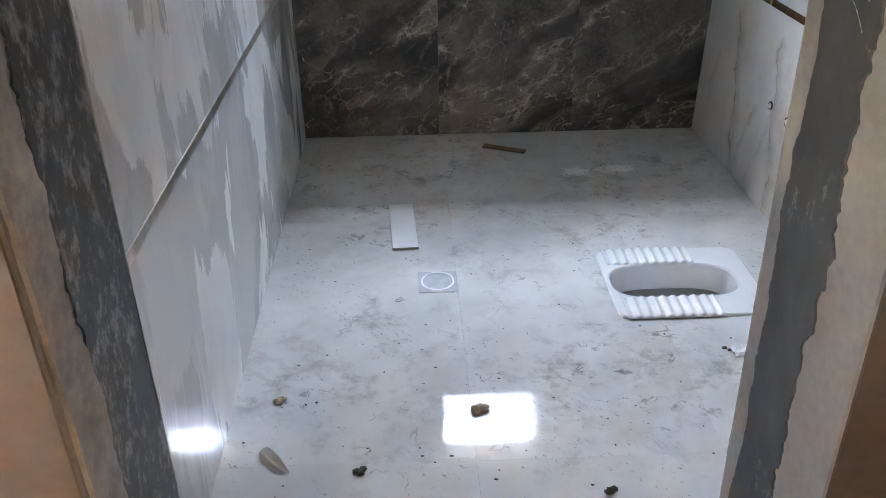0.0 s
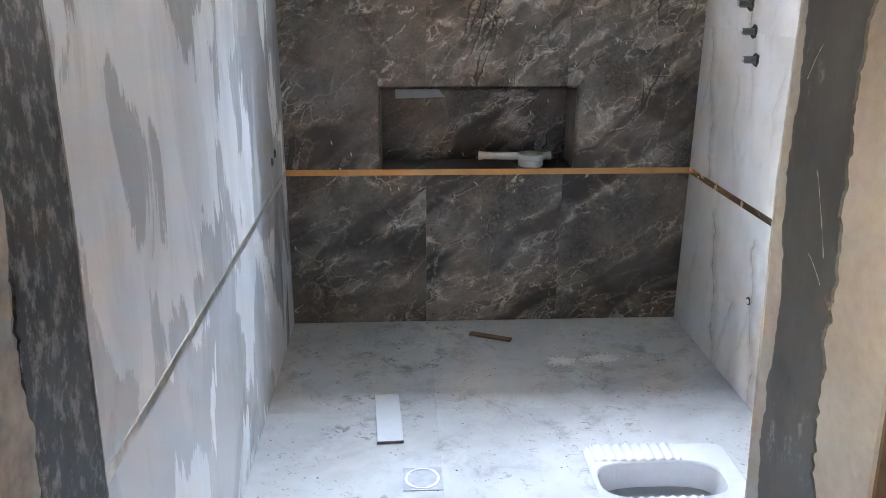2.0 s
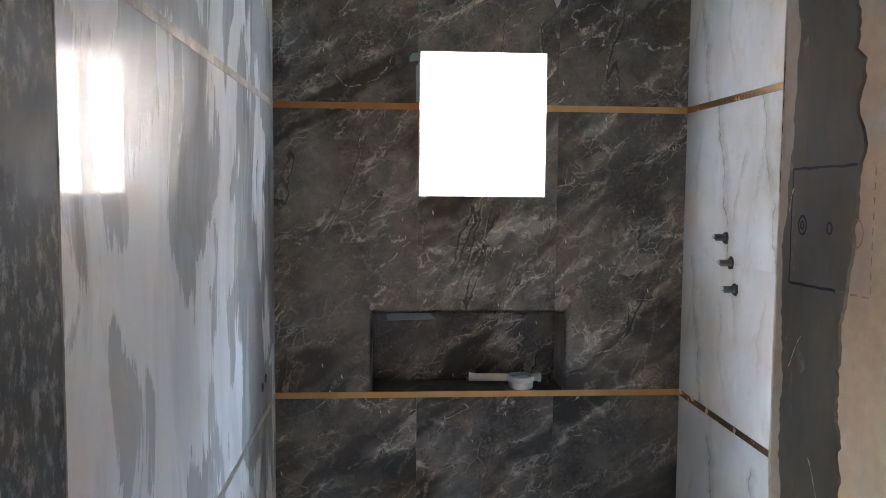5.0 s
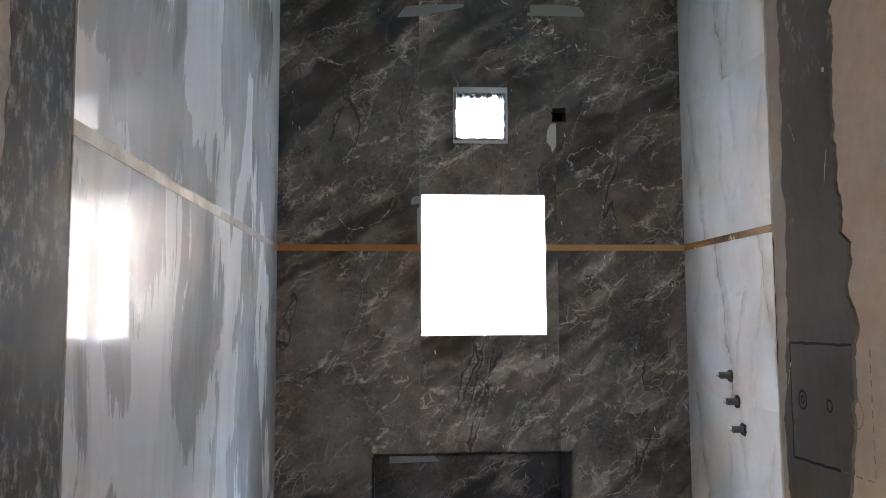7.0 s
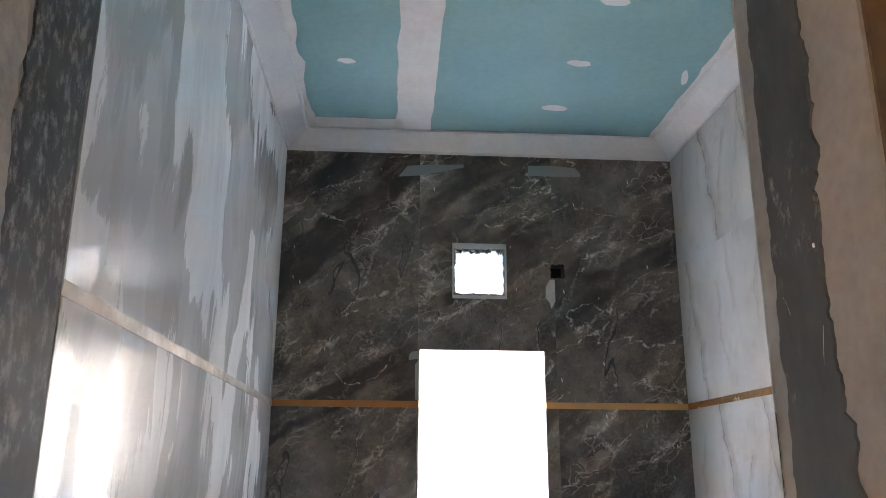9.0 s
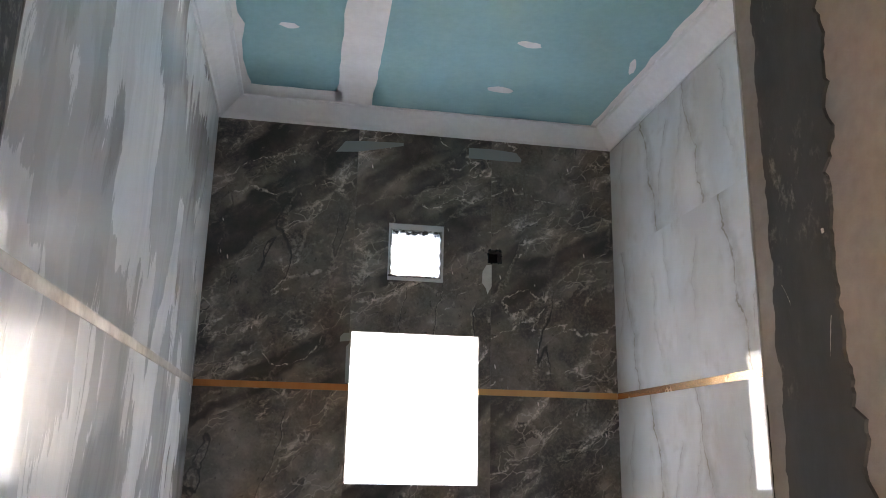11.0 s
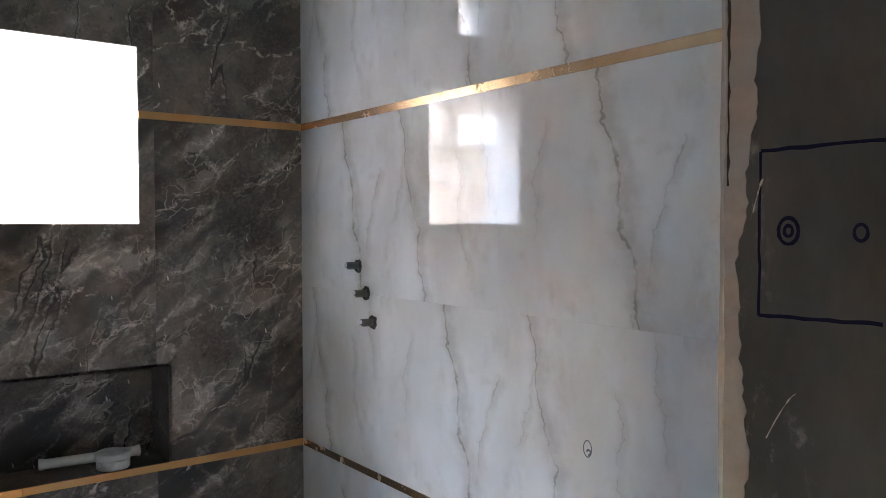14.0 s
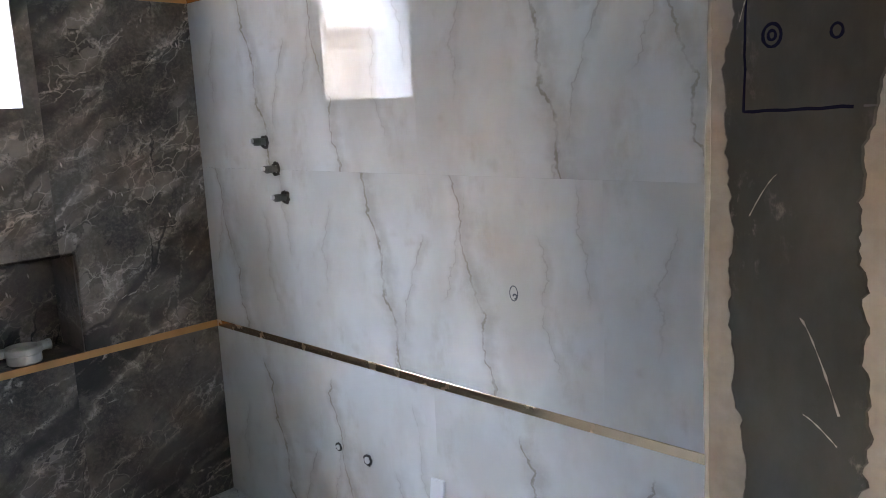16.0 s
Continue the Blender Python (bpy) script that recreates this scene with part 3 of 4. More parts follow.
tagged(wall_right, "side wall clad in glossy white marble tiles with brown veins", "wall", kind="structure")
wall_front = new("wall_front")
tagged(wall_front, "plastered wall with an unfinished door opening and dark-coated reveals", "wall", kind="structure")
pan_hole = (PAN[0] + 0.012, PAN[1] - 0.012, PAN[2] + 0.012, PAN[3] - 0.012)
drain_hole = (DRAIN[0] + 0.006, DRAIN[1] - 0.006, DRAIN[2] + 0.006, DRAIN[3] - 0.006)
floor = part("floor", sheet(-0.25, XR + 0.25, YO, 0.03, [pan_hole, drain_hole], lambda u, v, w: (u, v, -T - w), 0.26), [MORTAR])
tagged(floor, "pale marble-look tiled floor, dusty and scattered with debris", "floor", kind="structure")

# ceiling: green board, pale filler over the joints, filled screw heads, all one mesh
bm = bmesh.new()
add_box(bm, -0.25, XR + 0.25, YO, 0.24, ZC, ZC + 0.02)
rnd = random.Random(4)


def filler_band(along, a0, a1, lo, hi, wob):
    pts = [a0 + (a1 - a0) * i / 40 for i in range(41)]
    rows = []
    for a in pts:
        n1, n2 = noise.noise(Vector((a * 7, lo * 9, 1))) * wob, noise.noise(Vector((a * 8, hi * 9, 5))) * wob
        pair = [(lo + n1, a), (hi + n2, a)] if along == "y" else [(a, lo + n1), (a, hi + n2)]
        rows.append([bm.verts.new((x, y, ZC - 0.0025)) for x, y in pair])
    for r, s in zip(rows, rows[1:]):
        bm.faces.new([r[0], s[0], s[1], r[1]]).material_index = 1


filler_band("y", YO, -0.02, 0.491, 0.641, 0.012)
filler_band("y", YO, -0.02, 0.02, 0.135, 0.03)
filler_band("y", YO, -0.02, XR - 0.125, XR - 0.02, 0.025)
filler_band("x", 0.12, 0.515, -0.205, -0.02, 0.01)
for x, y, sx, sy in ((1.154, -0.366, 0.055, 0.030), (1.164, -0.746, 0.045, 0.022), (1.596, -0.665, 0.014, 0.055), (0.30, -0.70, 0.035, 0.02), (1.19, -1.15, 0.05, 0.022), (1.18, -1.55, 0.045, 0.025), (0.31, -1.3, 0.04, 0.02)):
    ring = []
    for i in range(14):
        a = 6.2832 * i / 14
        k = 1 + 0.3 * (rnd.random() - 0.5)
        ring.append(bm.verts.new((x + sx * k * math.cos(a) + 0.3 * sy * math.sin(a), y + sy * k * math.sin(a), ZC - 0.003)))
    bm.faces.new(ring).material_index = 1
ceiling = part("ceiling", bm, [GREEN, FILLER])
tagged(ceiling, "green moisture-resistant plasterboard ceiling with pale filled joints", "ceiling", kind="structure")

# cornice: a stepped cove all round under the board
bm = bmesh.new()
profile = ((0.0, 3.058), (0.010, 3.054), (0.014, 3.066), (0.030, 3.074), (0.060, 3.098), (0.082, 3.116), (0.090, 3.124), (0.104, 3.124), (0.106, ZC - 0.004), (0.0, ZC - 0.004))
loft(bm, [[(d, -d, z) for d, z in profile], [(XR - d, -d, z) for d, z in profile], [(XR - d, YF + d, z) for d, z in profile], [(d, YF + d, z) for d, z in profile], [(d, -d, z) for d, z in profile]], cap=(False, False))
bmesh.ops.remove_doubles(bm, verts=bm.verts[:], dist=0.0001)
cornice = part("cornice", bm, [CORNICE])
tagged(cornice, "off-white plaster cove moulding under the ceiling", "cornice", kind="structure")

# wall with the doorway
HEAD = 2.66
for edge, far in ((left_reveal, -0.9), (right_reveal, XR + 0.9)):
    bm = bmesh.new()
    loft(bm, [[(edge(z), YO, z), (edge(z), YF, z), (far, YF, z), (far, YO, z)] for z in (-0.02, LEAN, 3.35)])
    part("masonry", bm, [PLASTER], wall_front)
part("lintel", box(JL, JR, YO, YF, HEAD, 3.35), [PLASTER], wall_front)


def brushed_strip(edge, sign, y_in, y_out, wave_in, wave_out, seed, z0, z1, thick, bits, lift=0.0):
    """A coat brushed on a reveal, with wandering edges; sign: the way it faces."""
    bm = bmesh.new()
    rows = []
    for i in range(bits + 1):
        z = z0 + (z1 - z0) * i / bits
        a = y_in + wave_in * (noise.noise(Vector((z * 5, seed, 0))) * 0.9 + noise.noise(Vector((z * 24, seed, 3))) * 0.4 + noise.noise(Vector((z * 90, seed, 4))) * 0.2)
        b = y_out + wave_out * (noise.noise(Vector((z * 4, seed, 7))) * 0.9 + noise.noise(Vector((z * 26, seed, 9))) * 0.5 + noise.noise(Vector((z * 85, seed, 5))) * 0.25)
        a += lift * math.exp(-((z - 1.48) / 0.28) ** 2)
        mid = (a + b) / 2
        x = edge(z)
        rows.append([bm.verts.new((x, a, z)), bm.verts.new((x + sign * thick, a - 0.002, z)), bm.verts.new((x + sign * thick, mid, z)),
                     bm.verts.new((x + sign * thick, b + 0.002, z)), bm.verts.new((x, b, z))])
    for r, s in zip(rows, rows[1:]):
        for j in range(4):
            bm.faces.new([r[j], r[j + 1], s[j + 1], s[j]])
    return bm


part("dark_coat", brushed_strip(right_reveal, -1, -2.432, -2.552, 0.020, 0.026, 2.0, 0.0, HEAD, 0.0025, 420, 0.016), [COAT], wall_front, "dark grey waterproof coat with ragged brushed edges")
part("dark_coat", brushed_strip(left_reveal, 1, -2.402, -2.578, 0.006, 0.035, 8.0, 0.0, HEAD, 0.0025, 220), [SCUFFED], wall_front, "dark grey waterproof coat, scuffed pale")
# ragged mortar along the tile edges and the outer corners
for edge, sign, y, seed, wide in ((right_reveal, -1, YF, 11, 0.008), (left_reveal, 1, YF, 12, 0.008)):
    bm = bmesh.new()
    rows = []
    for i in range(301):
        z = HEAD * i / 300
        x = edge(z)
        h = (0.003 if wide > 0.03 else 0.0006) + (0.004 if wide > 0.03 else 0.0022) * abs(noise.noise(Vector((z * 40, seed, 0)))) + (0.004 if wide > 0.03 else 0.001) * abs(noise.noise(Vector((z * 11, seed, 2))))
        w = wide * (1 + 0.5 * noise.noise(Vector((z * 15, seed, 4))))
        rows.append([bm.verts.new((x - sign * 0.002, y - w / 2 + 0.004 * noise.noise(Vector((z * 50, seed, 5))), z)), bm.verts.new((x + sign * h * 0.8, y - w / 4, z)),
                     bm.verts.new((x + sign * h, y, z)), bm.verts.new((x + sign * h * 0.6, y + w / 4, z)), bm.verts.new((x - sign * 0.002, y + w / 2, z))])
    for r, s in zip(rows, rows[1:]):
        for j in range(4):
            bm.faces.new([r[j], r[j + 1], s[j + 1], s[j]])
    part("mortar_edge", bm, [MORTAR], wall_front, "rough unfinished mortar edge")

part("rough_plaster", brushed_strip(left_reveal, 1, -2.575, -2.656, 0.030, 0.005, 13.0, 0.0, HEAD, 0.0055, 300), [ROUGH], wall_front, "rough broken plaster along the outer corner")

# skins on the hall side: tan paint on the left, dark brown on the right
for edge, off, far, material, words in ((left_reveal, -0.004, -0.9, TAN, "tan painted plaster with flaked spots"), (right_reveal, 0.004, XR + 0.9, BROWN, "dark brown hall-side face")):
    bm = bmesh.new()
    loft(bm, [[(edge(z) + off, YO - 0.006, z), (edge(z) + off, YO - 0.001, z), (far, YO - 0.001, z), (far, YO - 0.006, z)] for z in (0, LEAN, 2.7)])
    part("paint", bm, [material], wall_front, words)

# ---- the hall behind the camera: unseen, its window added for warm light ----
hall_floor = part("hall_floor", box(-0.9, XR + 0.9, -5.2, YO, -0.3, -0.004), [HALL])
tagged(hall_floor, "plain unseen hall floor, coloured sandy to bounce warm light", "floor", kind="structure")
hall_left = part("hall_wall_left", sheet(-5.4, YO, -0.3, 2.9, [(-4.62, -4.00, 1.08, 1.62)], lambda u, v, w: (-0.9 - w, u, v), 0.2), [HALL])
tagged(hall_left, "plain warm hall wall with an opening added to let sun in", "wall", kind="structure")
hall_right = part("hall_wall_right", box(XR + 0.9, XR + 1.1, -5.4, YO, -0.3, 2.9), [HALL])
tagged(hall_right, "plain warm plaster wall of the hall", "wall", kind="structure")
hall_rear = part("hall_wall_rear", sheet(-0.9, XR + 0.9, -0.3, 2.9, [], lambda u, v, w: (u, -5.2 - w, v), 0.2), [HALL])
tagged(hall_rear, "plain plaster rear wall of the hall", "wall", kind="structure")
hall_ceiling = part("hall_ceiling", box(-1.1, XR + 1.1, -5.4, YO, 2.7, 2.9), [HALL])
tagged(hall_ceiling, "plain pale ceiling of the hall", "ceiling", kind="structure")
# unseen slab that closes the rooms against the sun
roof = part("roof", box(-1.1, XR + 1.1, -5.4, 0.26, 3.35, 3.5), [OUTER])
tagged(roof, "unseen flat concrete roof slab that keeps the sun out", "roof", kind="structure")
# unseen block added above to keep sky light off the facade
upper = part("upper_storeys", box(-1.1, 14.0, -5.4, 0.26, 3.5, 13.0), [OUTER])
tagged(upper, "unseen plain block added to cut sky light on the facade", "wall", kind="structure")

# ---- outside the window ----
bm = bmesh.new()
bmesh.ops.create_grid(bm, x_segments=1, y_segments=1, size=1500)
bmesh.ops.translate(bm, verts=bm.verts[:], vec=(0, 0, -0.35))
ground = part("ground", bm, [GROUND])
tagged(ground, "bare dusty ground outside", "ground", kind="structure")
facade = part("facade", box(-9, 12, 5.0, 5.3, -0.35, 5.0), [FACADE])
tagged(facade, "cream rendered building wall across a shaded alley", "wall", kind="structure")
# white panel added for a bright reflected rectangle; grey bars made up with it
part("shutter", box(-3.72, -2.85, 4.93, 5.002, 2.56, 2.94, 0.01), [REVEAL], facade, "plain white panel added to the facade")
part("lintel", box(-3.85, -2.72, 4.88, 5.002, 2.95, 3.10, 0.01), [CEMENT], facade, "grey bar added above the white panel")
part("sill", box(-3.80, -2.77, 4.90, 5.002, 2.48, 2.55, 0.01), [CEMENT], facade, "grey bar added below the white panel")
# unseen block added so that its shadow covers alley and facade
block = part("neighbour_block", box(-16, -6.5, 0.8, 9.0, -0.35, 26.0), [OUTER])
tagged(block, "unseen tall plain block added to shade the alley", "building", kind="structure")

# ---- metal trims between the tile rows ----


def trim(name, bm, material, label, group):
    return tagged(part(name, bm, [material]), label, "metal trim", group, "structure")


for z0, z1 in (S1, S2):
    cuts = (0.002, 0.265, 0.775, XR - 0.002) if z0 < 1 else (0.002, WINDOW[0] - 0.003, WINDOW[1] + 0.003, XR - 0.002)
    for i, (a, b) in enumerate(zip(cuts, cuts[1:])):
        if z0 > 1 and i == 1:
            continue
        trim("metal_trim", box(a, b - 0.0005, -0.0025, T, z0, z1, 0.0008), COPPER, "copper-coloured metal strip still under its film", "back wall trims")
    trim("metal_trim", box(-T, 0.0015, YF, -0.0005, z0, z1, 0.0008), HAZEBRASS, "dull brass strip smeared with pale grout", "side wall trims")
    trim("metal_trim", box(XR - 0.002, XR + T, YF, -0.0005, z0, z1, 0.0008), BRASS, "polished brass strip let into white tiles", "side wall trims")

# ---- niche ----
niche = thing("wall_niche", "recessed shelf niche lined with dark marble", "niche", kind="structure")
ND = 0.200
a, b, c, d = NICHE
# low bluish tones put the shade of the recess into the panels' colour
ob = part("back_panel", box(a - T, b + T, ND, ND + T, c - T, d + T), [SHADED_MARBLE], niche)
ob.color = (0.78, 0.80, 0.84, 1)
ob = part("shelf_panel", box(a, b, -0.001, ND, c - T, c), [SHADED_MARBLE], niche)
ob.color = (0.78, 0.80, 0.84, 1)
ob = part("top_panel", box(a, b, 0.0, ND, d, d + T), [SHADED_MARBLE], niche)
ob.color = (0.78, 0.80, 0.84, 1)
ob = part("side_panel", box(a - T, a, 0.0, ND, c - T, d + T), [SHADED_MARBLE], niche)
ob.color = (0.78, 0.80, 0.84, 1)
ob = part("side_panel", box(b, b + T, 0.0, ND, c - T, d + T), [SHADED_MARBLE], niche)
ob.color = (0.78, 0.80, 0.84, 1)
for x in (a, b):
    bm = bmesh.new()
    add_box(bm, x - 0.0012, x + 0.0012, -0.0010, 0.004, c, d)
    part("edge_grout", bm, [MORTAR], niche, "chalky grout along the mitred edge")

# a pipe trap lying on the shelf
trap = thing("pipe_trap", "grey plastic drain trap with pipe, lying on the niche shelf", "pipe fitting", (1.065, 0.055, c))
bm = bmesh.new()
cup = [(0.0, 0.052), (0.006, 0.055), (0.030, 0.055), (0.036, 0.060), (0.052, 0.060), (0.056, 0.056), (0.056, 0.045), (0.046, 0.043)]
loft(bm, [[(r * math.cos(6.2832 * i / 28), r * math.sin(6.2832 * i / 28), z) for i in range(28)] for z, r in cup])
part("cup", bm, [PVC], trap, smooth=False)
bm = bmesh.new()
add_tube(bm, (-0.05, 0.02, 0.040), (-0.225, 0.045, 0.038), 0.017, seg=20)
add_tube(bm, (-0.210, 0.043, 0.038), (-0.2255, 0.0455, 0.038), 0.0195, seg=20)
part("inlet_pipe", bm, [PVC], trap, "grey plastic pipe")
bm = bmesh.new()
add_tube(bm, (0.05, 0.01, 0.042), (0.090, 0.012, 0.042), 0.017, seg=20)
add_tube(bm, (0.080, 0.0115, 0.042), (0.0905, 0.012, 0.042), 0.0195, seg=20)
part("outlet_stub", bm, [PVC], trap)

# ---- tapes ----


def tape(points, material, label, lift=0.0016):
    bm = bmesh.new()
    f = bm.faces.new([bm.verts.new((x, y - lift, z)) for x, y, z in points])
    out = bmesh.ops.extrude_face_region(bm, geom=[f])
    bmesh.ops.translate(bm, verts=[g for g in out["geom"] if isinstance(g, bmesh.types.BMVert)], vec=(0, -0.0006, 0))
    return tagged(part("adhesive_tape", bm, [material]), label, "tape", "tape strips")


tape([(0.470, ND, 1.038), (0.660, ND, 1.040), (0.695, ND, 0.998), (0.475, ND, 0.992)], BLUETAPE, "grey-blue tape strip stuck inside the niche")
tape([(0.505, 0, 2.945), (0.60, 0, 2.953), (0.70, 0, 2.975), (0.80, 0, 2.998), (0.80, 0, 3.012), (0.62, 0, 3.005), (0.545, 0, 2.998)], TAPE, "translucent torn tape strip on dark marble")
tape([(1.095, 0, 2.966), (1.335, 0, 2.966), (1.34, 0, 2.98), (1.315, 0, 3.01), (1.20, 0, 3.018), (1.095, 0, 3.015)], TAPE, "translucent tape strip across a marble joint")
tape([(0.565, 0, 2.118), (0.612, 0, 2.125), (0.612, 0, 2.158), (0.578, 0, 2.154), (0.566, 0, 2.140)], TAPE, "torn pale tape end beside the window")
tape([(0.594, 0, 1.952), (0.612, 0, 1.950), (0.612, 0, 2.122), (0.592, 0, 2.100)], TAPE, "pale tape strip along the window edge")

# ---- vent opening, mortar round it, cable box ----
vent = thing("vent_opening", "rough square vent cut through the wall, edged in mortar", "vent", kind="structure")
rnd = random.Random(9)
a, b, c, d = 0.760, 0.980, 2.409, 2.615


def ragged_frame(a, b, c, d, y0, y1, inside, rnd, steps=18):
    """A broken mortar frame round a square opening in the back wall."""
    bm = bmesh.new()
    outline = [(a + (b - a) * i / steps, c) for i in range(steps)] + [(b, c + (d - c) * i / steps) for i in range(steps)]
    outline += [(b - (b - a) * i / steps, d) for i in range(steps)] + [(a, d - (d - c) * i / steps) for i in range(steps)]
    mx, mz = (a + b) / 2, (c + d) / 2
    rings = []
    for y, k in ((y0, -0.2), (y0 + 0.004, 0.5), ((y0 + y1) / 2, 1.0), (y1, 0.3)):
        ring = []
        for i, (x, z) in enumerate(outline):
            cut = inside * k * (0.55 + 0.9 * noise.noise(Vector((x * 60, z * 60, y * 30))) + 0.5 * rnd.random())
            ring.append((x + (cut if x <= a else -cut if x >= b else 0), y, z + (cut if z <= c else -cut if z >= d else 0)))
        rings.append(ring)
    loft(bm, rings, cap=(False, False))
    return bm


part("mortar_rim", ragged_frame(a, b, c, d, T - 0.001, 0.20, 0.014, rnd), [CEMENT], vent)
bm = bmesh.new()
for i in range(34):
    x = rnd.uniform(a + 0.004, b - 0.004)
    lump(bm, (x, rnd.uniform(0.012, 0.05), d - 0.004 - 0.010 * abs(noise.noise(Vector((x * 40, 1, 0))))), (rnd.uniform(0.006, 0.015), 0.010, rnd.uniform(0.004, 0.010)), rnd, 0.5)
for i in range(16):
    lump(bm, (rnd.uniform(a, b), rnd.uniform(0.012, 0.06), c + 0.003), (rnd.uniform(0.006, 0.014), 0.010, rnd.uniform(0.003, 0.010)), rnd, 0.5)
part("broken_mortar", bm, [SPECK], vent, "dark broken mortar crumbs in the vent")
box_hole = thing("cable_box_hole", "ragged square hole for a cable box in dark marble", "hole", kind="structure")
a, b, c, d = BOXHOLE
# near-black plate: the shade of the hollow is put into its colour
bm = bmesh.new()
add_box(bm, a - 0.004, b + 0.004, 0.075, 0.08, c - 0.004, d + 0.004)
part("cavity_back", bm, [BLACK], box_hole)
bm = ragged_frame(a, b, c, d, -0.0005, 0.07, 0.006, rnd, 8)
part("mortar_rim", bm, [SPECK], box_hole)
bm = bmesh.new()
for i in range(26):
    t = rnd.random() * 4
    k, side = t % 1, int(t)
    x, z = ((a + (b - a) * k, c), (b, c + (d - c) * k), (a + (b - a) * k, d), (a, c + (d - c) * k))[side]
    lump(bm, (x, 0.002, z), (rnd.uniform(0.003, 0.007), 0.003, rnd.uniform(0.003, 0.007)), rnd, 0.5)
part("chipped_edge", bm, [BLACK], box_hole, "dark chipped edge of the hole")
bm = bmesh.new()
bm.faces.new([bm.verts.new((x, -0.0012, z)) for x, z in ((1.160, 2.40), (1.163, 2.45), (1.180, 2.478), (1.203, 2.482), (1.2035, 2.385), (1.185, 2.35), (1.178, 2.375))])
part("bare_patch", bm, [CHALK], box_hole, "pale chipped patch below the hole")

# ---- squat toilet ----
pan = thing("squat_toilet", "white ceramic squat toilet pan set flush in the floor", "toilet", ((PAN[0] + PAN[1]) / 2, (PAN[2] + PAN[3]) / 2, 0))
HX, HY = (PAN[1] - PAN[0]) / 2, (PAN[3] - PAN[2]) / 2
N = 72


def rounded(hx, hy, r, z, cx=0.0, cy=0.0):
    pts = []
    for i in range(N):
        a = 6.2832 * i / N
        e = 14.0 if r < 0.5 else 3.0
        k = (abs(math.cos(a)) ** e + abs(math.sin(a)) ** e) ** (-1 / e)
        pts.append((cx + hx * k * math.cos(a), cy + hy * k * math.sin(a), z))
    return pts


bm = bmesh.new()
bowl_c = -0.022
loft(bm, [rounded(HX, HY, 0.1, -0.006), rounded(HX, HY, 0.1, 0.004), rounded(HX - 0.004, HY - 0.004, 0.1, 0.008),
          rounded(0.204, 0.100, 1, 0.008, bowl_c), rounded(0.199, 0.095, 1, 0.003, bowl_c), rounded(0.196, 0.092, 1, -0.02, bowl_c),
          rounded(0.190, 0.088, 1, -0.085, bowl_c)], cap=(False, False))
part("rim", bm, [CERAMIC], pan, smooth=False)
bm = bmesh.new()
loft(bm, [rounded(0.194, 0.092, 1, -0.085, bowl_c), rounded(0.16, 0.065, 1, -0.092, bowl_c), rounded(0.06, 0.03, 1, -0.10, bowl_c)], cap=(False, True))
part("bowl_bottom", bm, [SLUDGE], pan, "grey dusty unfinished bowl bottom")
for y0, y1 in ((HY - 0.096, HY + 0.004), (-HY - 0.004, -HY + 0.104)):
    bm = bmesh.new()
    x0, x1, steps = -HX + 0.026, -HX + 0.315, 96
    rows = []
    for i in range(steps + 1):
        x = x0 + (x1 - x0) * i / steps
        z = 0.0125 + 0.0030 * math.cos(6.2832 * 9 * i / steps)
        if i in (0, steps):
            z = 0.010
        rows.append([bm.verts.new(p) for p in ((x, y0, 0.004), (x, y0 + 0.002, z - 0.002), (x, y0 + 0.006, z), (x, y1 - 0.006, z), (x, y1 - 0.002, z - 0.002), (x, y1, 0.004))])
    for r, s in zip(rows, rows[1:]):
        for j in range(5):
            bm.faces.new([r[j], r[j + 1], s[j + 1], s[j]])
    bm.faces.new(rows[0])
    bm.faces.new(rows[-1])
    part("foot_rest", bm, [CERAMIC], pan, "ribbed white ceramic foot rest", smooth=True)

# ---- floor drain ----
drain = thing("floor_drain", "square steel floor drain with a round cover ring", "drain", ((DRAIN[0] + DRAIN[1]) / 2, (DRAIN[2] + DRAIN[3]) / 2, 0))
part("plate", box(-0.062, 0.062, -0.0605, 0.0605, -0.004, 0.0025, 0.001), [DULL], drain)
bm = bmesh.new()
loft(bm, [[(r * math.cos(6.2832 * i / 40), r * math.sin(6.2832 * i / 40), z) for i in range(40)] for r, z in ((0.054, 0.002), (0.053, 0.0055), (0.049, 0.0055), (0.048, 0.0028))], cap=(False, False))
part("ring", bm, [STEEL], drain, "bright chrome ring")
bm = bmesh.new()
add_tube(bm, (0, 0, 0.002), (0, 0, 0.0042), 0.0445, seg=40)
part("cover", bm, [DULL], drain, "pale dusty cover disc")

# ---- loose things on the floor ----
offcut = thing("tile_offcut", "narrow white tile offcut lying on the floor", "tile offcut", (0.438, -0.854, 0.0))
offcut.rotation_euler = (0, 0, radians(3.0))
part("body", box(-0.045, 0.045, -0.160, 0.160, 0.0005, 0.009), [CEMENT], offcut, "grey-brown tile biscuit edge")
part("glaze", box(-0.0445, 0.0445, -0.1595, 0.1595, 0.009, 0.0105, 0.0006), [CERAMIC], offcut)
stick = thing("wood_offcut", "short thin piece of raw brown wood on the floor", "wood scrap", (0.878, -0.190, 0.0))
stick.rotation_euler = (0, 0, radians(-24))
part("stick", box(-0.095, 0.095, -0.016, 0.016, 0.0005, 0.010, 0.0015), [WOOD], stick)
lean = thing("tile_strip", "pale narrow tile strip leaning against the white wall", "tile offcut", (1.690, -1.213, 0.0))
lean.rotation_euler = (0, radians(8.0), radians(8))
part("strip", box(-0.005, 0.005, -0.024, 0.024, 0.001, 0.415, 0.001), [CERAMIC], lean)

rnd = random.Random(21)


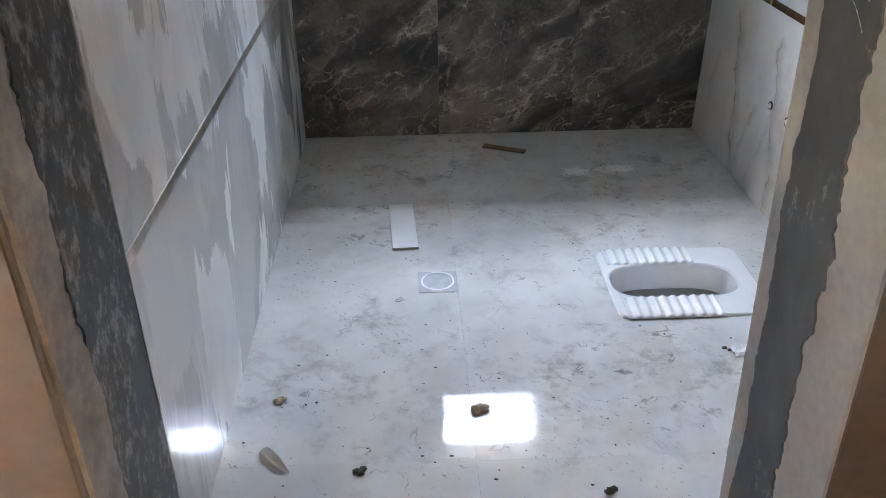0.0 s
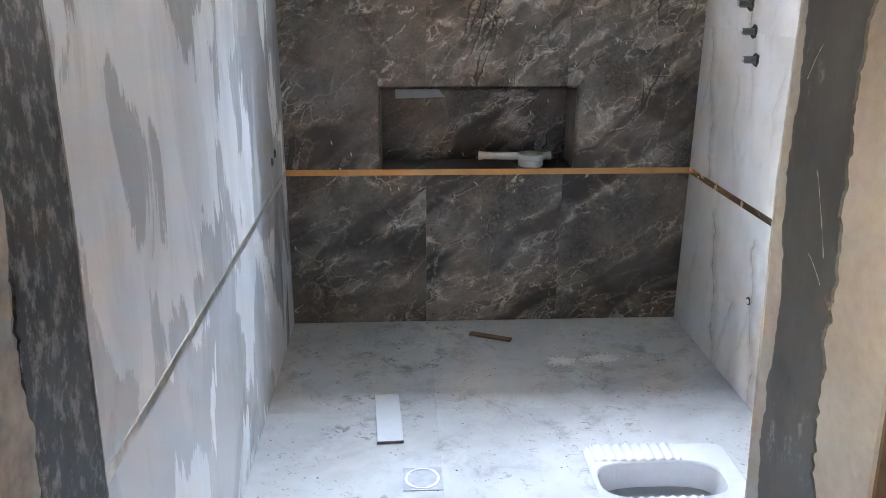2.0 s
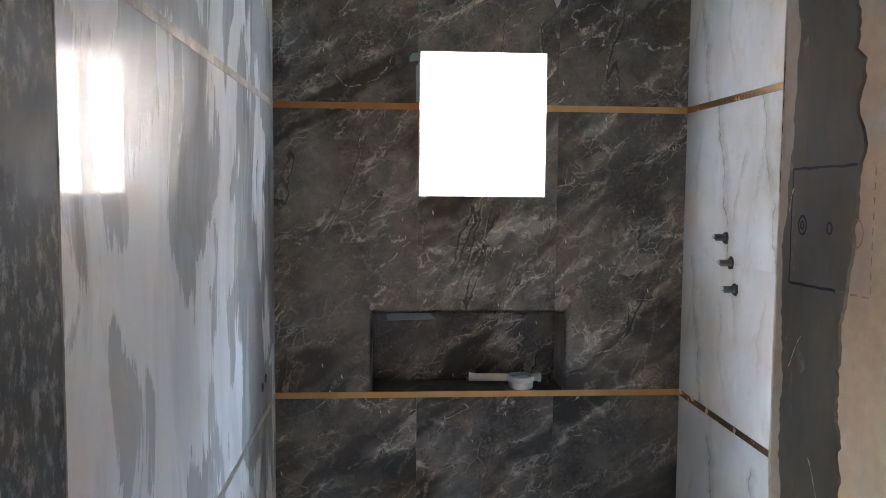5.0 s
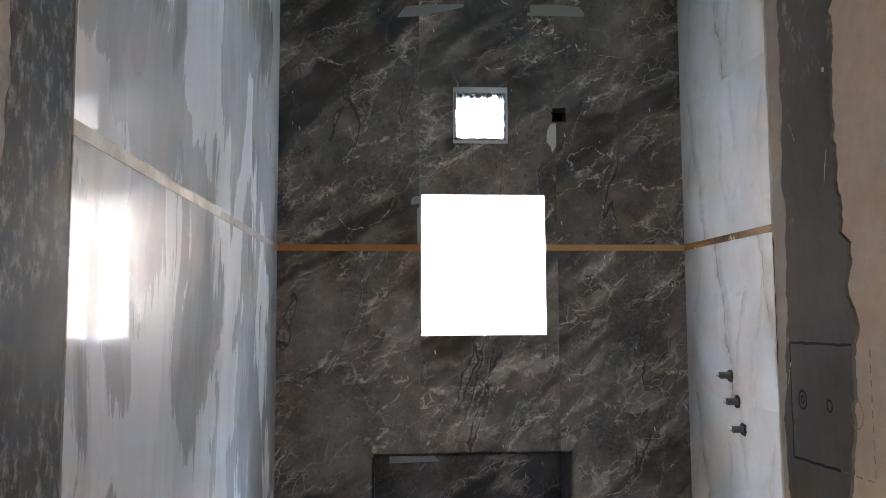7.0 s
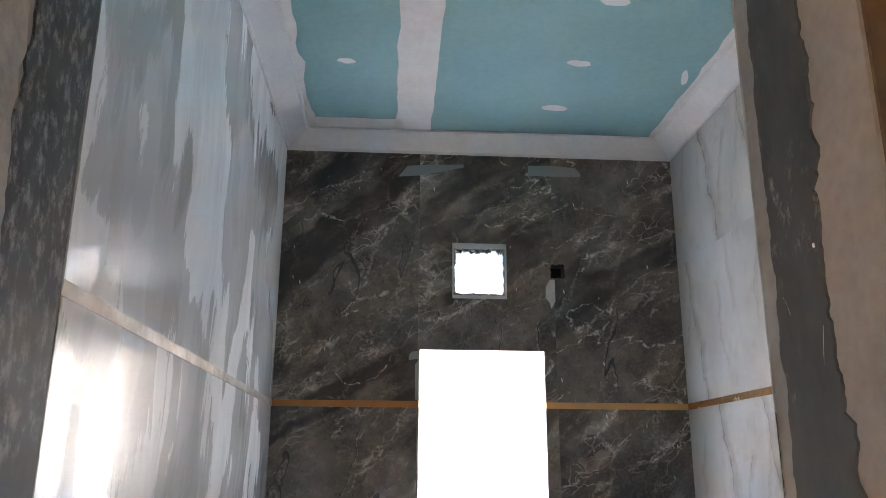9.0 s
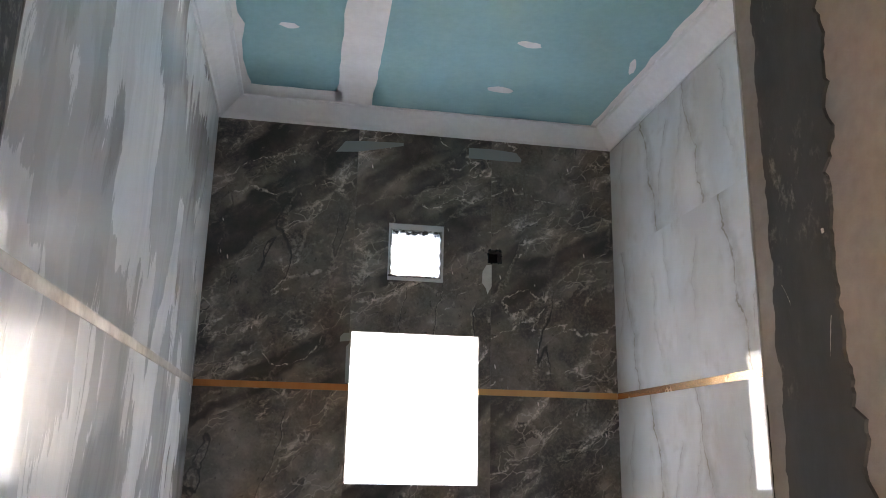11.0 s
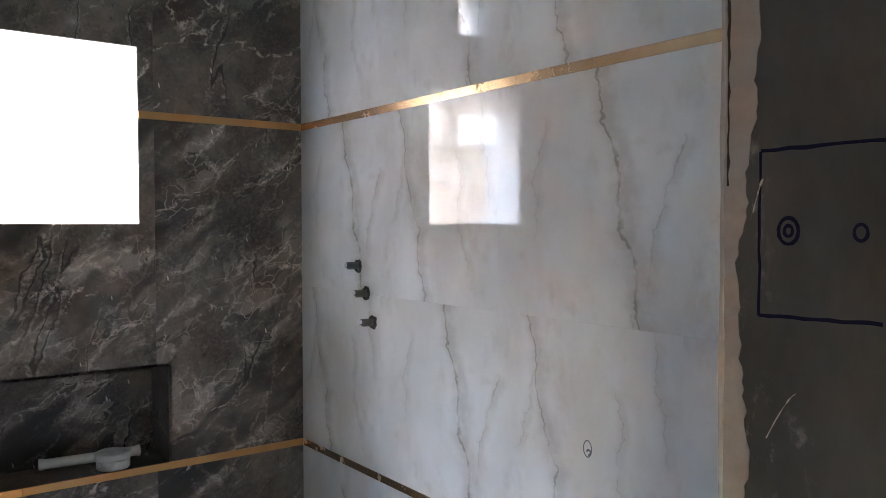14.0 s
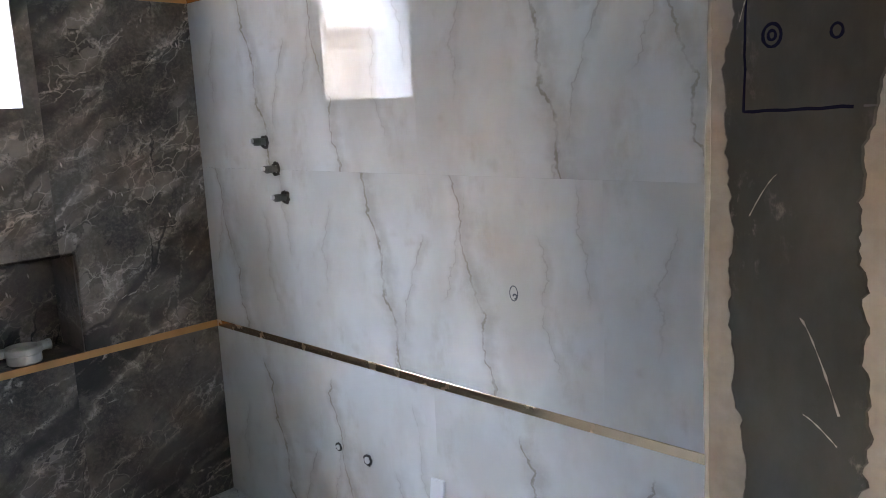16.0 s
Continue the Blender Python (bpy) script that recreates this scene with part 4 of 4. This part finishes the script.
def crumb(name, label, x, y, bits, size, material):
    ob = thing(name, label, "debris", (x, y, 0), "floor debris")
    bm = bmesh.new()
    for i in range(bits):
        s = size * rnd.uniform(0.5, 1.0)
        lump(bm, (rnd.uniform(-1, 1) * size * 1.1, rnd.uniform(-1, 1) * size * 0.7, s * 0.5), (s, s * 0.8, s * 0.55), rnd, 0.4)
    part("crumb", bm, [material], ob)


crumb("plaster_crumb", "crumbly brown lump of dried plaster", 0.631, -1.832, 9, 0.016, CRUMB)
crumb("plaster_crumb", "small cream and brown lump of plaster", 0.122, -1.766, 6, 0.013, CRUMB)
crumb("mortar_crumb", "dark grey mortar crumbs", 0.334, -2.021, 6, 0.010, SPECK)
crumb("mortar_crumb", "dark grey mortar crumbs", 0.908, -2.108, 7, 0.011, SPECK)
shard = thing("plastic_shard", "cream folded shard of packaging on the floor", "scrap", (0.130, -1.975, 0.0), "floor debris")
shard.rotation_euler = (0, 0, radians(-42))
bm = bmesh.new()
pts = [(-0.055, 0.006, 0.002), (-0.04, -0.012, 0.010), (0.02, -0.014, 0.012), (0.058, -0.004, 0.003), (0.02, 0.004, 0.020), (-0.035, 0.010, 0.018)]
loft(bm, [[(x, y, z) for x, y, z in pts], [(x * 0.96, y * 0.9 + 0.001, z + 0.003) for x, y, z in pts]])
part("shard", bm, [SHARD], shard)
paper = thing("paper_scrap", "crumpled white paper scrap beside the doorway", "scrap", (1.383, -1.628, 0.0), "floor debris")
bm = bmesh.new()
rows = []
for i in range(7):
    rows.append([bm.verts.new((-0.024 + 0.008 * i, -0.024 + 0.008 * j, 0.003 + 0.018 * abs(noise.noise(Vector((i * 0.6, j * 0.6, 2)))))) for j in range(7)])
for r, s in zip(rows, rows[1:]):
    for j in range(6):
        bm.faces.new([r[j], r[j + 1], s[j + 1], s[j]])
out = bmesh.ops.extrude_face_region(bm, geom=bm.faces[:])
bmesh.ops.translate(bm, verts=[g for g in out["geom"] if isinstance(g, bmesh.types.BMVert)], vec=(0, 0, -0.002))
part("sheet", bm, [CERAMIC], paper)
sliver = thing("dark_sliver", "thin dark curved sliver on the floor", "scrap", (1.338, -1.612, 0.0), "floor debris")
bm = bmesh.new()
for i in range(6):
    add_box(bm, 0.012 * i, 0.012 * i + 0.0125, -0.011 * i - 0.003, -0.011 * i + 0.004, 0.0005, 0.005)
part("sliver", bm, [SPECK], sliver)
# two glints of light on the floor, imitated by clouds of white flakes
for x, y, w in ((1.147, -0.431, 0.075), (1.324, -0.413, 0.105)):
    smear = thing("light_glint", "glint of light on the floor, built from white flakes", "dust", (x, y, 0.0), "dust smears", "stuff")
    bm = bmesh.new()
    for i in range(900):
        px, py = rnd.gauss(0, w * 0.34), rnd.gauss(0, 0.017)
        s = rnd.uniform(0.0015, 0.005)
        ring = [bm.verts.new((px + s * rnd.uniform(0.6, 1.3) * math.cos(1.2566 * k), py + s * 0.6 * math.sin(1.2566 * k), 0.0007 + 0.000002 * i)) for k in range(5)]
        bm.faces.new(ring)
    part("dust", bm, [REVEAL], smear)
grit = thing("floor_grit", "scattered tiny dark grit and plaster specks on the floor", "grit", kind="stuff")
bm = bmesh.new()
for i in range(420):
    x, y = rnd.uniform(0.03, XR - 0.03), rnd.uniform(YF + 0.03, -0.05)
    if PAN[0] - 0.02 < x < PAN[1] + 0.02 and PAN[2] - 0.02 < y < PAN[3] + 0.02:
        continue
    s = rnd.uniform(0.0008, 0.0026) * (1.3 if y < -1.5 else 1.0)
    lump(bm, (x, y, s * 0.35), (s * rnd.uniform(0.7, 1.8), s, s * 0.5), rnd, 0.5, 1)
part("grit", bm, [SPECK], grit)

# ---- pipes in the right-hand wall ----
for y, z in ((-0.429, 1.412), (-0.484, 1.319), (-0.525, 1.224)):
    tap = thing("pipe_stub", "grey pipe stub in a ragged hole, with a white plug", "pipe", (XR, y, z), "water pipe stubs")
    bm = bmesh.new()
    add_tube(bm, (0.008, 0, 0), (-0.046, 0.004, 0.004), 0.0125, 0.010, seg=14)
    for i in range(4):
        add_tube(bm, (-0.016 - 0.007 * i, 0.001, 0.001), (-0.020 - 0.007 * i, 0.0015, 0.001), 0.0132, seg=14)
    part("pipe", bm, [DULLPIPE], tap)
    bm = bmesh.new()
    add_tube(bm, (-0.045, 0.004, 0.004), (-0.056, 0.005, 0.005), 0.0075, 0.0065, seg=12)
    part("plug", bm, [CERAMIC], tap, "white plastic plug")
    bm = bmesh.new()
    ragged(bm, (0, 0, 0), 0.024, 0.006, rnd, -1)
    part("ragged_hole", bm, [SPECK], tap, "dark broken mortar round the pipe")
for y, z, s in ((-0.720, 0.375, 0.75), (-0.868, 0.370, 1.0)):
    low = thing("capped_outlet", "small ragged pipe outlet low in the white wall", "pipe", (XR, y, z), "low outlets")
    bm = bmesh.new()
    ragged(bm, (0, 0, 0), 0.021 * s, 0.004, rnd, -1)
    part("ragged_hole", bm, [SPECK], low)
    bm = bmesh.new()
    add_tube(bm, (0.004, 0, 0), (-0.006, 0, 0), 0.012 * s, seg=14)
    part("cap", bm, [CHALK], low)
for y, z in ((-0.340, 0.826), (-0.267, 0.843)):
    low = thing("capped_outlet", "small ragged chipped hole in the hazed tiles", "pipe", (0, y, z), "low outlets")
    bm = bmesh.new()
    ragged(bm, (0, 0, 0), 0.017, 0.003, rnd, 1)
    part("ragged_hole", bm, [SPECK], low)

# ---- marks drawn on wall and reveal ----
pencil = thing("pencil_mark", "small pencilled ring on the white tiles", "marking", kind="structure")
bm = bmesh.new()
ribbon(bm, [(XR, -1.500 + 0.013 * math.cos(6.2832 * i / 18), 1.014 + 0.020 * math.sin(6.2832 * i / 18)) for i in range(19)], 0.003, (-1, 0, 0), 0.0006)
ribbon(bm, [(XR, -1.500 + 0.006 * math.cos(5 * i / 9) - 0.004, 1.006 + 0.006 * math.sin(5 * i / 9)) for i in range(10)], 0.005, (-1, 0, 0), 0.0007)
part("stroke", bm, [PENCIL], pencil)

marker = thing("marker_outline", "dark blue marker outline with small circles on the coated reveal", "marking", kind="structure")


def stroke(pts, width, material):
    bm = bmesh.new()
    ribbon(bm, [(JR - 0.0025, y, z) for y, z in pts], width * 1.4, (-1, 0, 0), 0.0008, 0.4, rnd)
    part("stroke", bm, [material], marker)


def line(a, b, n=10, wob=0.0006):
    return [(a[0] + (b[0] - a[0]) * i / n + wob * rnd.uniform(-1, 1), a[1] + (b[1] - a[1]) * i / n + wob * rnd.uniform(-1, 1)) for i in range(n + 1)]


def ring(y, z, r, s=1.25, n=16):
    return [(y + r * math.cos(6.2832 * i / n), z + r * s * math.sin(6.2832 * i / n)) for i in range(n + 1)]


TLY, TRY, BZ, TZ = -2.432, -2.592, 1.477, 1.613
stroke(line((TLY, TZ), (-2.560, TZ + 0.001)), 0.0022, INK)
stroke(line((TLY, TZ), (TLY, BZ)), 0.0018, INK)
stroke(line((TLY, BZ), (-2.531, BZ + 0.002)), 0.0022, INK)
stroke(ring(-2.457, 1.547, 0.0085), 0.0022, INK)
stroke(ring(-2.457, 1.547, 0.0035), 0.0020, INK)
stroke(ring(-2.514, 1.546, 0.0050), 0.0020, INK)
stroke(ring(-2.564, 1.543, 0.0120), 0.0010, PENCIL)
for i in range(9):
    stroke(line((TRY, TZ - 0.002 - 0.0150 * i), (TRY, TZ - 0.010 - 0.0150 * i), 2), 0.0012, PENCIL)
for i in range(3):
    stroke(line((-2.538 - 0.02 * i, BZ + 0.002), (-2.550 - 0.02 * i, BZ + 0.002), 2), 0.0012, PENCIL)

# an open crack beside the mortar edge of the reveal
bm = bmesh.new()
ribbon(bm, [(JR - 0.0030, YF - 0.0075 + 0.0005 * math.sin(2.1 * i), 1.585 + 0.010 * i) for i in range(17)], 0.0022, (-1, 0, 0), 0.0009, 1.2, rnd)
part("crack", bm, [BLACK], wall_front, "thin dark open crack")

# chalky scratches, splashes and flakes on the reveals and the hall paint
splash = thing("plaster_splashes", "pale plaster splashes and scratches on the dark coat", "splashes", kind="stuff")
bm = bmesh.new()
for (y0, z0), (y1, z1), w in (((-2.491, 1.280), (-2.529, 1.188), 0.005), ((-2.496, 1.182), (-2.528, 1.156), 0.004), ((-2.465, 1.417), (-2.440, 1.376), 0.003),
                              ((-2.435, 1.590), (-2.426, 1.562), 0.004), ((-2.531, 1.829), (-2.523, 1.787), 0.004), ((-2.450, 1.877), (-2.465, 1.850), 0.003)):
    n = 12
    ribbon(bm, [(right_reveal(z0 + (z1 - z0) * (i / n) ** 1.3) - 0.0028, y0 + (y1 - y0) * i / n, z0 + (z1 - z0) * (i / n) ** 1.3) for i in range(n + 1)], w * 0.3, (-1, 0, 0), 0.0009, 1.9, rnd)
part("scratches", bm, [ROUGH], splash)
bm = bmesh.new()
for i in range(150):
    left = rnd.random() < 0.4
    y, z = rnd.uniform(-2.57, -2.42), rnd.uniform(0.2, 2.2)
    s = rnd.uniform(0.0004, 0.0011) * (2.2 if rnd.random() < 0.12 else 1)
    lump(bm, ((left_reveal(z) + 0.003) if left else (right_reveal(z) - 0.003), y, z), (0.0008, s, s * rnd.uniform(0.8, 2.0)), rnd, 0.5)
for cy, cz, dy, dz, n, s in ((-2.497, 1.522, 0.010, 0.016, 150, 0.0016), (-2.505, 1.500, 0.006, 0.010, 60, 0.0012), (-2.470, 1.405, 0.004, 0.012, 40, 0.0011), (-2.535, 1.250, 0.006, 0.020, 60, 0.0013)):
    for i in range(n):
        y, z = rnd.gauss(cy, dy), rnd.gauss(cz, dz)
        lump(bm, (right_reveal(z) - 0.0028, y, z), (0.0005, s * rnd.uniform(0.4, 1.1), s * rnd.uniform(0.4, 1.2)), rnd, 0.5)
for y, z, s in ((-2.497, 1.075, 0.0065), (-2.470, 1.02, 0.0026), (-2.480, 0.93, 0.0020), (-2.513, 1.60, 0.0022), (-2.462, 1.83, 0.003), (-2.53, 1.92, 0.0026)):
    lump(bm, (right_reveal(z) - 0.003, y, z), (0.0012, s * 0.7, s), rnd, 0.5, 2)
part("drops", bm, [CHALK], splash)
flakes = thing("plaster_flakes", "pale flaked spots on the tan hall paint", "flakes", kind="stuff")
bm = bmesh.new()
for x, z in ((0.003, 0.60), (-0.022, 0.52), (-0.06, 0.44), (0.038, 0.36), (-0.10, 0.64), (-0.04, 0.74)):
    lump(bm, (x, YO - 0.006, z), (0.017, 0.002, 0.008), rnd, 0.5)
part("flake", bm, [CHALK], flakes)

# ---- tiles, last ----
holes = [NICHE, (WINDOW[0] - 0.001, WINDOW[1] + 0.001, WINDOW[2] - 0.001, WINDOW[3] + 0.001), VENT, BOXHOLE]
for z0, z1 in ((0.0, S1[0]), (S1[1], S2[0]), (S2[1], 3.12)):
    for (a, b), tone in zip(zip(JOINTS, JOINTS[1:]), (0.92, 0.96, 0.84) if z0 < 0.1 else (0.98, 1.20, 1.06) if z0 < 1.5 else (0.96, 1.14, 1.0)):
        ob = part("tile", sheet(a + GAP, b - GAP, z0 + 0.0004, z1 - 0.0004, holes, on_back, T), [MARBLE], wall_back)
        ob.color = (tone, tone, tone, 1)
# rows of the side walls: bottom, top, where a whole tile starts, going away from the back wall
rows = ((0.0, S1[0], 1.19, 0.09), (S1[1], 1.3165, 0.57, 0.0), (1.3165, S2[0], 1.17, 0.0), (S2[1], 2.548, 0.57, 0.0), (2.548, 3.12, 1.17, 0.0))
for side, x, material, wall in ((1, XR, WHITE, wall_right), (-1, -T, HAZED, wall_left)):
    for z0, z1, first, drop in rows:
        start = first - 1.2
        while start < -YF:
            a, b = max(start, 0.0), min(start + 1.2, -YF)
            if b - a > 0.02:
                bm = bmesh.new()
                add_box(bm, 0.0, T, -(b - start) + 0.0001, -(a - start) - 0.0001, 0.0001 + drop, z1 - z0 + drop - 0.0001)
                ob = part("tile", bm, [material], wall)
                ob.location = (x, -start, z0 - drop)
            start += 1.2
for i, (a, b) in enumerate(((0.0, 0.611), (0.611, 1.207), (1.207, XR))):
    for lo, hi in ((YF, -1.99), (-1.99, -0.80), (-0.80, 0.0)) if i != 1 else ((YF, -2.0), (-2.0, -0.80), (-0.80, 0.0)):
        part("tile", sheet(a + GAP, b - GAP, lo + GAP, hi - GAP, [pan_hole, drain_hole], lambda u, v, w: (u, v, -w), T), [FLOOR], floor)
